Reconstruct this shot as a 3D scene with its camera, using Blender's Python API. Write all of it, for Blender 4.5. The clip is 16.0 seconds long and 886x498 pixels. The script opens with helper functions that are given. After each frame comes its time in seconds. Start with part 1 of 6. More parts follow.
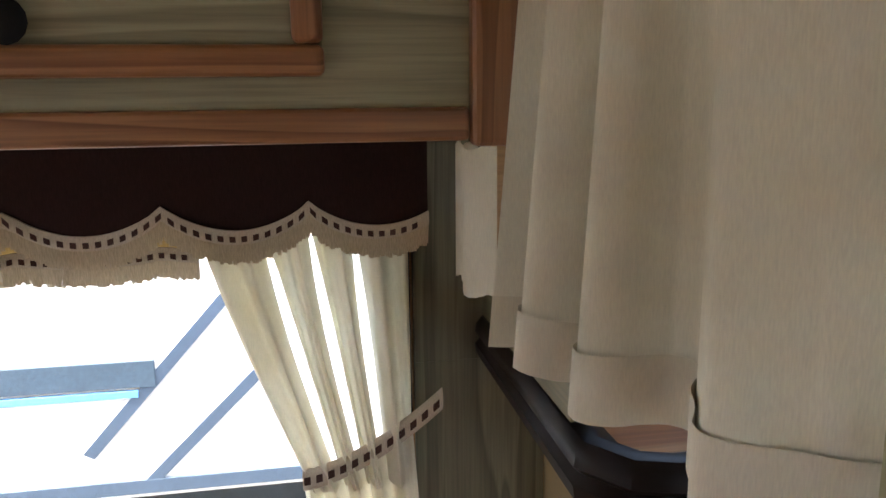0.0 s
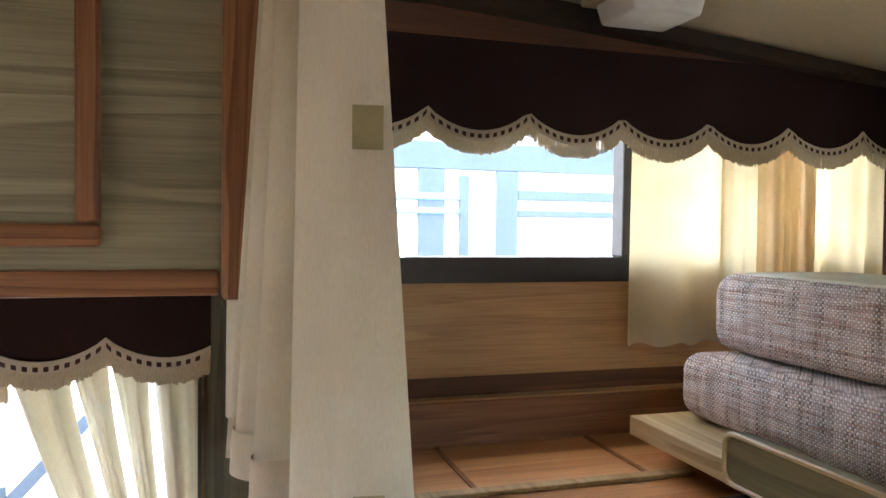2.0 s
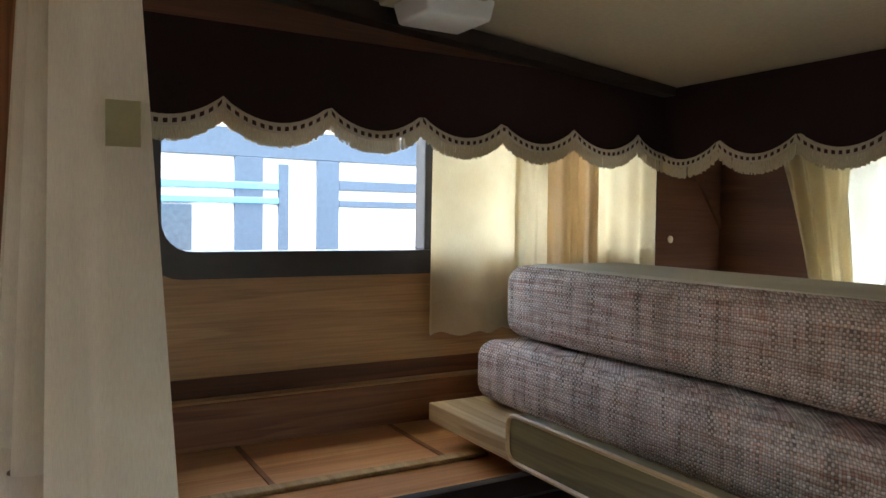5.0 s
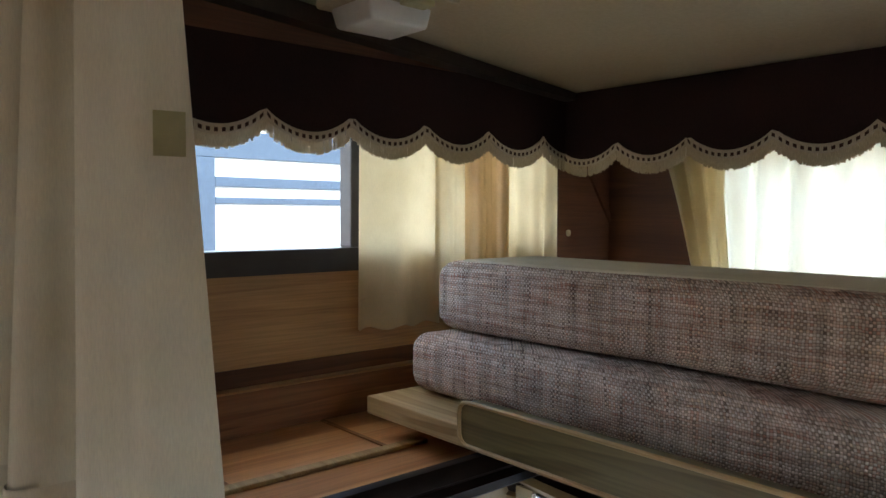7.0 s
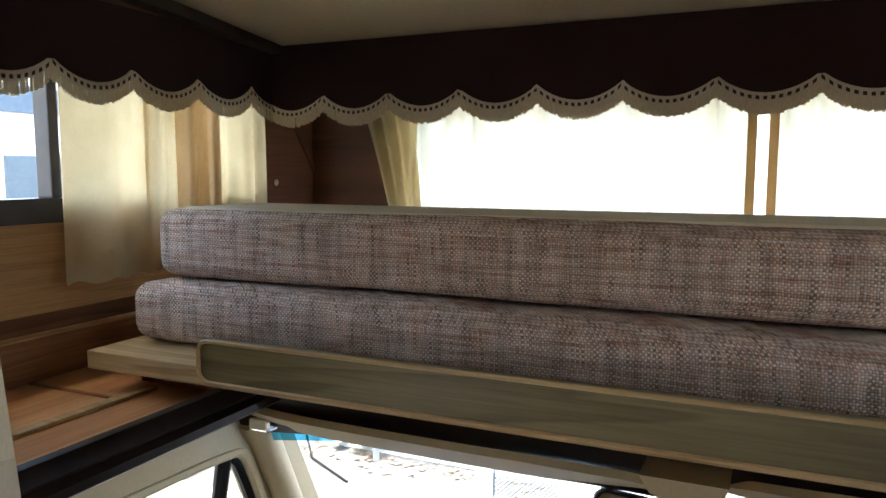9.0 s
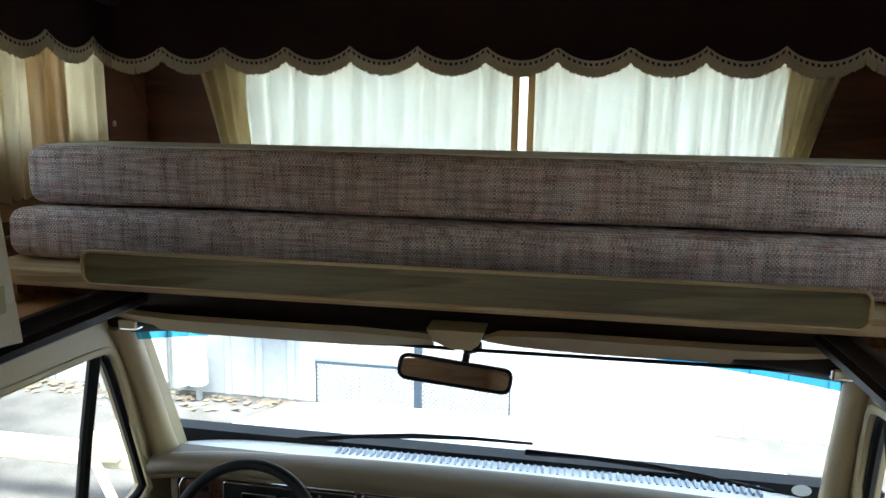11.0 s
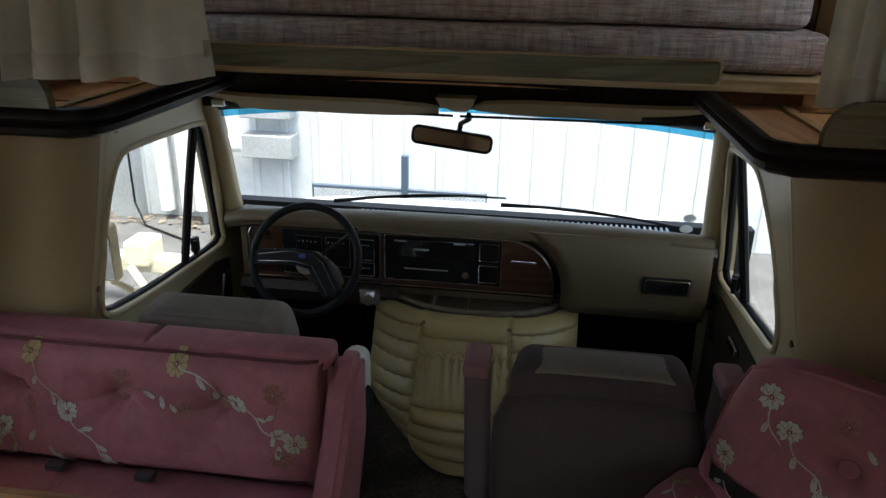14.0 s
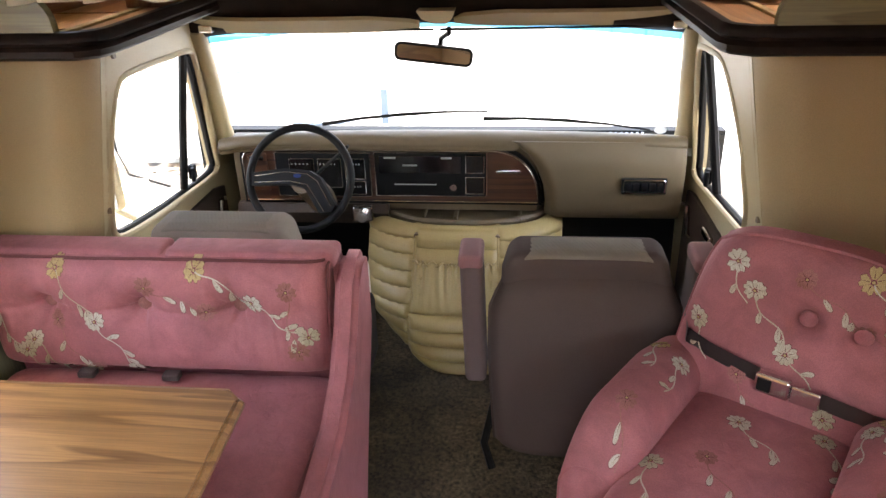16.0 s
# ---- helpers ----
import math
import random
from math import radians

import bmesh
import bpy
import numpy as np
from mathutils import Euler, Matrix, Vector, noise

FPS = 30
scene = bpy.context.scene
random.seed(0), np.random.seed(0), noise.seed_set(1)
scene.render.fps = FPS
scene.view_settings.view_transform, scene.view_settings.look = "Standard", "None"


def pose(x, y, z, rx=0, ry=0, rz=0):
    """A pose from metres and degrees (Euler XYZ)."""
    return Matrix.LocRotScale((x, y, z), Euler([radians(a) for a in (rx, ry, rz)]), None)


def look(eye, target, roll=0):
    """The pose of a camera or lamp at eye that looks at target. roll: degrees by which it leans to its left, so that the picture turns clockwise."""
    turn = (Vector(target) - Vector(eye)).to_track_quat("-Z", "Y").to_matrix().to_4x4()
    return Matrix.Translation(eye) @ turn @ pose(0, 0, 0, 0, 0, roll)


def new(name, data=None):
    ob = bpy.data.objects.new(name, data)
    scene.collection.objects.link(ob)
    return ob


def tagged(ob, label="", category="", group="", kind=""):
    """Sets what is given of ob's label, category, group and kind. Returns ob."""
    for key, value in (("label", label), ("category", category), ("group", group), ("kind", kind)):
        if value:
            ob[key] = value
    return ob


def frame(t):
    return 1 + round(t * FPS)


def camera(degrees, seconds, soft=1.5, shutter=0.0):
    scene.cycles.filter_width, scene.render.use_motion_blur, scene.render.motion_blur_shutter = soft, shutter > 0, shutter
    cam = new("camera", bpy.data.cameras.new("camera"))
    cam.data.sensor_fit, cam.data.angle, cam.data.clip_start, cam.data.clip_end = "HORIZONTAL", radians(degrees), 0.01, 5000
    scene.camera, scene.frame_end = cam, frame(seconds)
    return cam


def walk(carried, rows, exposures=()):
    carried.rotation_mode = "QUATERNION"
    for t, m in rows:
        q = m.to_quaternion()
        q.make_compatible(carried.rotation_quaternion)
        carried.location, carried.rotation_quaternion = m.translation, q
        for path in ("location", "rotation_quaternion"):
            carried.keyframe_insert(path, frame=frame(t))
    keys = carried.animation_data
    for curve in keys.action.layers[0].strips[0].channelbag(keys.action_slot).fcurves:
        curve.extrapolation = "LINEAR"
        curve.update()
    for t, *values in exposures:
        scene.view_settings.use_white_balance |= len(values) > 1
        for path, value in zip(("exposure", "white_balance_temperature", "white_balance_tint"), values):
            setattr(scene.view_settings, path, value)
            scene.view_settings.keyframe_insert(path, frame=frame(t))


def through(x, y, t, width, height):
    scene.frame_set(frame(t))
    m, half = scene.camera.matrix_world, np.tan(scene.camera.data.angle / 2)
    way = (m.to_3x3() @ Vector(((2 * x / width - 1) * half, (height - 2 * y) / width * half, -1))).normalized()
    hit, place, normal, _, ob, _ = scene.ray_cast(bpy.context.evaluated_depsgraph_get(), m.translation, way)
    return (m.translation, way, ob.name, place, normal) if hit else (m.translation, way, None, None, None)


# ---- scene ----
cam = camera(62.4, 16.0)
PATH = [
    (0, (-0.165, -0.776, 1.805), (-2.101, -0.45, 1.426), -0.8),
    (0.5, (-0.069, -0.723, 1.832), (-2.031, -0.385, 1.64), 0.4),
    (1, (0.001, -0.674, 1.849), (-1.953, -0.264, 1.729), 1.4),
    (1.5, (0.056, -0.652, 1.862), (-1.883, -0.165, 1.797), 1.6),
    (2, (0.098, -0.629, 1.863), (-1.816, -0.051, 1.803), 0.7),
    (2.5, (0.122, -0.605, 1.863), (-1.751, 0.094, 1.797), 0.3),
    (3, (0.13, -0.587, 1.863), (-1.7, 0.218, 1.795), 0.5),
    (3.5, (0.131, -0.583, 1.863), (-1.665, 0.292, 1.776), 0.6),
    (4, (0.129, -0.584, 1.868), (-1.64, 0.345, 1.778), 0.8),
    (6.5, (0.12, -0.672, 1.876), (-1.482, 0.523, 1.788), 0.5),
    (7, (0.095, -0.728, 1.879), (-1.411, 0.585, 1.783), 0.3),
    (7.5, (0.081, -0.77, 1.872), (-1.302, 0.671, 1.766), 0.0),
    (8, (0.08, -0.808, 1.868), (-1.145, 0.767, 1.735), 0.2),
    (8.5, (0.086, -0.832, 1.867), (-0.955, 0.868, 1.705), 0.0),
    (9, (0.1, -0.854, 1.862), (-0.718, 0.958, 1.65), 0.1),
    (9.5, (0.112, -0.899, 1.862), (-0.475, 0.994, 1.597), 0.4),
    (9.7, (0.128, -0.934, 1.86), (-0.393, 0.978, 1.586), 0.6),
    (11.8, (0.231, -1.463, 1.866), (-0.085, 0.473, 1.475), 0.8),
    (12, (0.225, -1.521, 1.86), (-0.091, 0.414, 1.462), 0.6),
    (12.5, (0.207, -1.658, 1.842), (-0.073, 0.262, 1.356), 0.5),
    (13, (0.224, -1.733, 1.84), (-0.015, 0.161, 1.242), 0.5),
    (13.5, (0.245, -1.828, 1.851), (-0.005, 0.037, 1.172), 0.6),
    (14, (0.253, -1.972, 1.825), (0.014, -0.128, 1.089), 1.2),
    (14.5, (0.258, -2.071, 1.81), (0.055, -0.247, 1.016), 0.8),
    (15, (0.255, -2.117, 1.795), (0.046, -0.315, 0.953), -0.1),
    (15.5, (0.259, -2.126, 1.786), (0.059, -0.326, 0.937), -0.7),
    (16, (0.248, -2.138, 1.779), (0.061, -0.353, 0.898), -1.6),
]
walk(cam, [(t, look(eye, target, roll)) for t, eye, target, roll in PATH],
     exposures=[(0.0, 4.35, 6900, 7), (0.5, 5.0, 7200, 8), (1.0, 5.05, 7200, 8), (2.0, 4.85, 6900, 7), (3.0, 4.65, 6800, 5), (4.0, 4.45, 6800, 5), (6.5, 3.85, 6800, 4), (8.0, 4.05, 6800, 4), (9.5, 4.15, 6700, 2),
                (12.0, 2.7, 6400, -6), (13.0, 2.45, 6400, -4), (13.5, 2.4, 6500, -2), (14.0, 2.6, 6700, 0), (14.5, 2.85, 6900, 4), (15.0, 3.6, 7300, 7), (15.5, 4.3, 7600, 10), (16.0, 4.8, 7800, 11)])

# ---- world and sun: bright overcast day ----
world = bpy.data.worlds.new("world")
scene.world = world
world.use_nodes = True
wn = world.node_tree.nodes
sky = wn.new("ShaderNodeTexSky")
sky.sky_type = "NISHITA"
sky.sun_disc = False
sky.sun_elevation, sky.sun_rotation = radians(77), radians(167)
sky.air_density, sky.dust_density = 1.0, 4.0
wn["Background"].inputs["Strength"].default_value = 0.15
world.node_tree.links.new(sky.outputs["Color"], wn["Background"].inputs["Color"])
sun = new("sun", bpy.data.lights.new("sun", "SUN"))
sun.data.energy, sun.data.angle, sun.data.color = 1.15, radians(20), (1.0, 0.97, 0.92)
sun.matrix_world = look((0.4, -2.0, 9), (0, 0, 0))

# ---- fixed measures of the motorhome ----
HW = 1.15          # half width of the coach inside
FLOOR = 0.15
DECK = 1.475       # top of the bunk deck
GROUND = -0.70


# ---- mesh helpers ----
def box(bm, x0, x1, y0, y1, z0, z1, bevel=0.0, seg=2):
    m = Matrix.Translation(((x0 + x1) / 2, (y0 + y1) / 2, (z0 + z1) / 2)) @ Matrix.Diagonal((abs(x1 - x0), abs(y1 - y0), abs(z1 - z0), 1))
    r = bmesh.ops.create_cube(bm, size=1.0, matrix=m)
    if bevel > 0:
        edges = list({e for v in r["verts"] for e in v.link_edges})
        bmesh.ops.bevel(bm, geom=edges, offset=bevel, segments=seg, profile=0.5, affect="EDGES")
    return bm


def boxed(*a, **k):
    return box(bmesh.new(), *a, **k)


def prism(bm, poly, axis, a, b):
    """A polygon of two coordinates, pushed along axis from a to b."""
    def at(p, q, w):
        return (w, p, q) if axis == "x" else (p, w, q) if axis == "y" else (p, q, w)
    lo = [bm.verts.new(at(p, q, a)) for p, q in poly]
    hi = [bm.verts.new(at(p, q, b)) for p, q in poly]
    n = len(poly)
    bm.faces.new(lo)
    bm.faces.new(hi[::-1])
    for k in range(n):
        bm.faces.new((lo[k], hi[k], hi[(k + 1) % n], lo[(k + 1) % n]))
    bmesh.ops.recalc_face_normals(bm, faces=bm.faces)
    return bm


def rounded(x0, x1, z0, z1, r, n=5, corners=(1, 1, 1, 1)):
    """A rounded rectangle, anticlockwise from the lower left corner."""
    pts = []
    for k, (cx, cz, a) in enumerate(((x0 + r, z0 + r, 180), (x1 - r, z0 + r, 270), (x1 - r, z1 - r, 0), (x0 + r, z1 - r, 90))):
        if corners[k]:
            pts += [(cx + r * math.cos(radians(a + 90 * i / n)), cz + r * math.sin(radians(a + 90 * i / n))) for i in range(n + 1)]
        else:
            pts.append(((x0, z0), (x1, z0), (x1, z1), (x0, z1))[k])
    return pts


def tube(bm, pts, r, n=8, closed=False):
    pts = [Vector(p) for p in pts]
    m = len(pts)
    rings = []
    up = None
    for k, p in enumerate(pts):
        a = pts[(k - 1) % m] if closed or k else p
        b = pts[(k + 1) % m] if closed or k < m - 1 else p
        d = (b - a).normalized()
        if up is None:
            up = d.orthogonal().normalized()
        up = (up - d * up.dot(d)).normalized()
        side = d.cross(up)
        rr = r[k] if isinstance(r, (list, tuple)) else r
        rings.append([bm.verts.new(p + rr * (math.cos(2 * math.pi * i / n) * up + math.sin(2 * math.pi * i / n) * side)) for i in range(n)])
    for k in range(m if closed else m - 1):
        a, b = rings[k], rings[(k + 1) % m]
        shift = 0
        if closed and k == m - 1:
            shift = min(range(n), key=lambda s: (a[0].co - b[s].co).length)
        for i in range(n):
            bm.faces.new((a[i], a[(i + 1) % n], b[(i + 1 + shift) % n], b[(i + shift) % n]))
    if not closed:
        bm.faces.new(rings[0][::-1])
        bm.faces.new(rings[-1])
    bmesh.ops.recalc_face_normals(bm, faces=bm.faces)
    return bm


def sheet(bm, fn, nu, nv, thick=0.0, away=(0, 0, 1)):
    """A cloth or skin: fn(u, v) for u, v in 0..1; with a thickness it is closed all round."""
    front = [[bm.verts.new(fn(i / nu, j / nv)) for j in range(nv + 1)] for i in range(nu + 1)]
    for i in range(nu):
        for j in range(nv):
            bm.faces.new((front[i][j], front[i + 1][j], front[i + 1][j + 1], front[i][j + 1]))
    if thick:
        off = Vector(away) * thick
        back = [[bm.verts.new(v.co + off) for v in row] for row in front]
        for i in range(nu):
            for j in range(nv):
                bm.faces.new((back[i][j], back[i][j + 1], back[i + 1][j + 1], back[i + 1][j]))
        rim = [(i, 0) for i in range(nu)] + [(nu, j) for j in range(nv)] + [(i, nv) for i in range(nu, 0, -1)] + [(0, j) for j in range(nv, 0, -1)]
        for k, (i, j) in enumerate(rim):
            p, q = rim[(k + 1) % len(rim)]
            bm.faces.new((front[i][j], back[i][j], back[p][q], front[p][q]))
        bmesh.ops.recalc_face_normals(bm, faces=bm.faces)
    return bm


WORLD = {}


def make(name, bm, material, smooth=False):
    me = bpy.data.meshes.new(name)
    bm.to_mesh(me)
    bm.free()
    me.materials.append(material)
    if smooth:
        me.polygons.foreach_set("use_smooth", [True] * len(me.polygons))
        me.set_sharp_from_angle(angle=radians(smooth if smooth is not True else 40))
    return new(name, me)


def thing(name, base, label, category, group="", kind=""):
    ob = new(name)
    ob.location = base
    ob.empty_display_size = 0.05
    WORLD[ob.name] = Matrix.Translation(base)
    return tagged(ob, label, category, group, kind)


def part(name, bm, material, parent, label="", smooth=False, kind=""):
    ob = make(name, bm, material, smooth)
    ob.parent = parent
    ob.matrix_parent_inverse = WORLD.get(parent.name, Matrix()).inverted()
    return tagged(ob, label, kind=kind)


def single(name, bm, material, label, category="", kind="", smooth=False, group=""):
    return tagged(make(name, bm, material, smooth), label, category, group, kind)


# ---- materials ----
def nodes_of(name):
    m = bpy.data.materials.new(name)
    m.use_nodes = True
    nt = m.node_tree
    return m, nt.nodes, nt.links, nt.nodes["Principled BSDF"]


def coords(n, l, scale, rot=(0, 0, 0)):
    tc, mp = n.new("ShaderNodeTexCoord"), n.new("ShaderNodeMapping")
    mp.inputs["Scale"].default_value = scale
    mp.inputs["Rotation"].default_value = rot
    l.new(tc.outputs["Object"], mp.inputs["Vector"])
    return mp.outputs["Vector"]


def noise_of(n, l, vec, scale, detail=4.0, rough=0.55, distort=0.0):
    t = n.new("ShaderNodeTexNoise")
    t.inputs["Scale"].default_value, t.inputs["Detail"].default_value = scale, detail
    t.inputs["Roughness"].default_value, t.inputs["Distortion"].default_value = rough, distort
    l.new(vec, t.inputs["Vector"])
    return t.outputs["Fac"]


def ramp(n, l, fac, stops):
    r = n.new("ShaderNodeValToRGB")
    e = r.color_ramp.elements
    while len(e) < len(stops):
        e.new(0.5)
    for k, (p, c) in enumerate(stops):
        e[k].position, e[k].color = p, (*c, 1)
    l.new(fac, r.inputs["Fac"])
    return r.outputs["Color"]


def blend(n, l, a, b, fac, how="MIX"):
    m = n.new("ShaderNodeMix")
    m.data_type, m.blend_type = "RGBA", how
    for sock, v in ((m.inputs[0], fac), (m.inputs[6], a), (m.inputs[7], b)):
        if hasattr(v, "is_linked"):
            l.new(v, sock)
        elif isinstance(v, tuple):
            sock.default_value = (*v, 1)
        else:
            sock.default_value = v
    return m.outputs[2]


def bump(n, l, b, height, strength, distance):
    t = n.new("ShaderNodeBump")
    t.inputs["Strength"].default_value, t.inputs["Distance"].default_value = strength, distance
    l.new(height, t.inputs["Height"])
    l.new(t.outputs["Normal"], b.inputs["Normal"])


def plain(name, col, rough=0.6, metal=0.0, vary=0.12, scale=40.0, relief=0.15, dist=0.0006, sheen=0.0):
    """Paint, vinyl, plastic or metal with fine grain and faint large stains."""
    m, n, l, b = nodes_of(name)
    v = coords(n, l, (1, 1, 1))
    fine, big = noise_of(n, l, v, scale, 5), noise_of(n, l, v, 3.0, 3)
    lo, hi = tuple(c * (1 - vary) for c in col), tuple(min(1, c * (1 + vary)) for c in col)
    c1 = ramp(n, l, fine, ((0.3, lo), (0.7, hi)))
    c2 = ramp(n, l, big, ((0.35, (1 - vary,) * 3), (0.65, (1.0,) * 3)))
    l.new(blend(n, l, c1, c2, 1.0, "MULTIPLY"), b.inputs["Base Color"])
    b.inputs["Roughness"].default_value, b.inputs["Metallic"].default_value = rough, metal
    if sheen:
        b.inputs["Sheen Weight"].default_value = sheen
    bump(n, l, b, fine, relief, dist)
    return m


def wood(name, dark, light, along, rough=0.45, size=1.0, rings=1.0):
    """Wood with its grain along x, y or z: bent year rings and fine pores."""
    m, n, l, b = nodes_of(name)
    k = "xyz".index(along)
    sc = [14.0 * size] * 3
    sc[k] = 0.9 * size
    v = coords(n, l, tuple(sc))
    warp = noise_of(n, l, v, 0.55, 3, 0.5, 0.6)
    w = n.new("ShaderNodeMath")
    w.operation = "MULTIPLY"
    w.inputs[1].default_value = 9.0 * rings
    l.new(warp, w.inputs[0])
    s = n.new("ShaderNodeMath")
    s.operation = "FRACT"
    l.new(w.outputs[0], s.inputs[0])
    sc2 = [260.0] * 3
    sc2[k] = 7.0
    pores = noise_of(n, l, coords(n, l, tuple(sc2)), 1.0, 3)
    big = noise_of(n, l, coords(n, l, (3, 3, 3)), 1.0, 2)
    mid = tuple((a + c) / 2 for a, c in zip(dark, light))
    c = ramp(n, l, s.outputs[0], ((0.0, light), (0.55, mid), (0.9, dark), (1.0, light)))
    c = blend(n, l, c, ramp(n, l, pores, ((0.35, (0.72,) * 3), (0.6, (1.0,) * 3))), 0.8, "MULTIPLY")
    c = blend(n, l, c, ramp(n, l, big, ((0.3, (0.85,) * 3), (0.7, (1.05,) * 3))), 1.0, "MULTIPLY")
    l.new(c, b.inputs["Base Color"])
    b.inputs["Roughness"].default_value = rough
    bump(n, l, b, pores, 0.15, 0.0004)
    return m


def cloth(name, col, through=0.35, vary=0.1, rough=0.9, stain=0.15):
    """Thin woven cloth that lets part of the light through."""
    m, n, l, b = nodes_of(name)
    v = coords(n, l, (1, 1, 1))
    threads = noise_of(n, l, coords(n, l, (900, 900, 120)), 1.0, 2)
    spots = noise_of(n, l, v, 5.0, 4)
    c = ramp(n, l, threads, ((0.3, tuple(x * (1 - vary) for x in col)), (0.7, col)))
    c = blend(n, l, c, ramp(n, l, spots, ((0.3, (1 - stain, 1 - stain * 1.2, 1 - stain * 1.6)), (0.6, (1, 1, 1)))), 1.0, "MULTIPLY")
    l.new(c, b.inputs["Base Color"])
    b.inputs["Roughness"].default_value = rough
    b.inputs["Specular IOR Level"].default_value = 0.15
    bump(n, l, b, threads, 0.2, 0.0004)
    if through:
        t, mx = n.new("ShaderNodeBsdfTranslucent"), n.new("ShaderNodeMixShader")
        l.new(c, t.inputs["Color"])
        mx.inputs[0].default_value = through
        l.new(b.outputs[0], mx.inputs[1])
        l.new(t.outputs[0], mx.inputs[2])
        l.new(mx.outputs[0], n["Material Output"].inputs["Surface"])
    return m


def tweed(name, pitch=0.0037):
    """Coarse basket weave: each thread of warp and weft has its own colour, rounded over every crossing by relief and
    by shading put into the colour, with slubs.
    """
    m, n, l, b = nodes_of(name)
    def calc(op, a, c=None, d=None):
        t = n.new("ShaderNodeMath")
        t.operation = op
        for k, v in enumerate((a, c, d)):
            if v is None:
                continue
            if hasattr(v, "is_linked"):
                l.new(v, t.inputs[k])
            else:
                t.inputs[k].default_value = v
        return t.outputs[0]
    sep, wob = n.new("ShaderNodeSeparateXYZ"), n.new("ShaderNodeTexNoise")
    raw = coords(n, l, (1, 1, 1))
    l.new(raw, sep.inputs[0])
    wob.inputs["Scale"].default_value, wob.inputs["Detail"].default_value = 42.0, 5.0
    l.new(raw, wob.inputs["Vector"])
    drift = calc("MULTIPLY", wob.outputs["Fac"], 1.9)
    u = calc("ADD", calc("MULTIPLY", calc("ADD", sep.outputs[0], sep.outputs[1]), 1 / pitch), drift)
    v = calc("ADD", calc("MULTIPLY", sep.outputs[2], 1 / pitch), drift)
    fu, fv = calc("FLOOR", u), calc("FLOOR", v)
    def thread(major, minor, seed, run):
        """Colour of one thread, changing slowly along it."""
        cmb, t = n.new("ShaderNodeCombineXYZ"), n.new("ShaderNodeTexNoise")
        l.new(calc("MULTIPLY_ADD", major, 7.31, seed), cmb.inputs[0])
        l.new(calc("MULTIPLY", minor, run), cmb.inputs[1])
        t.inputs["Scale"].default_value, t.inputs["Detail"].default_value = 1.0, 1.0
        l.new(cmb.outputs[0], t.inputs["Vector"])
        return t.outputs["Fac"]
    warp = ramp(n, l, thread(fu, v, 3.7, 0.06), ((0.30, (0.20, 0.165, 0.15)), (0.42, (0.33, 0.28, 0.25)), (0.52, (0.47, 0.42, 0.385)), (0.66, (0.43, 0.29, 0.245))))
    weft = ramp(n, l, thread(fv, u, 91.3, 0.05), ((0.30, (0.40, 0.25, 0.21)), (0.42, (0.54, 0.47, 0.42)), (0.54, (0.58, 0.56, 0.54)), (0.68, (0.60, 0.50, 0.40))))
    odd = calc("MODULO", calc("ABSOLUTE", calc("ADD", fu, fv)), 2.0)
    c = blend(n, l, warp, weft, calc("GREATER_THAN", odd, 0.5))
    su, sv = calc("SINE", calc("MULTIPLY", calc("FRACT", u), math.pi)), calc("SINE", calc("MULTIPLY", calc("FRACT", v), math.pi))
    dome = calc("MULTIPLY", su, sv)
    # shading of the round threads in the colour: dark gaps, lighter crowns
    c = blend(n, l, c, ramp(n, l, dome, ((0.0, (0.52, 0.49, 0.48)), (0.30, (1.0,) * 3), (1.0, (1.22,) * 3))), 1.0, "MULTIPLY")
    slub = noise_of(n, l, coords(n, l, (9, 9, 190)), 1.0, 2)
    c = blend(n, l, c, ramp(n, l, slub, ((0.36, (0.80, 0.72, 0.70)), (0.5, (1.0,) * 3), (0.64, (1.15,) * 3))), 1.0, "MULTIPLY")
    stripe = noise_of(n, l, coords(n, l, (60, 60, 2)), 1.0, 2)
    c = blend(n, l, c, ramp(n, l, stripe, ((0.36, (0.80,) * 3), (0.5, (1.0,) * 3), (0.64, (1.12,) * 3))), 1.0, "MULTIPLY")
    c = blend(n, l, c, (1.04, 0.95, 0.89), 1.0, "MULTIPLY")
    l.new(c, b.inputs["Base Color"])
    b.inputs["Roughness"].default_value = 0.95
    b.inputs["Specular IOR Level"].default_value = 0.1
    bump(n, l, b, dome, 0.7, 0.0015)
    return m


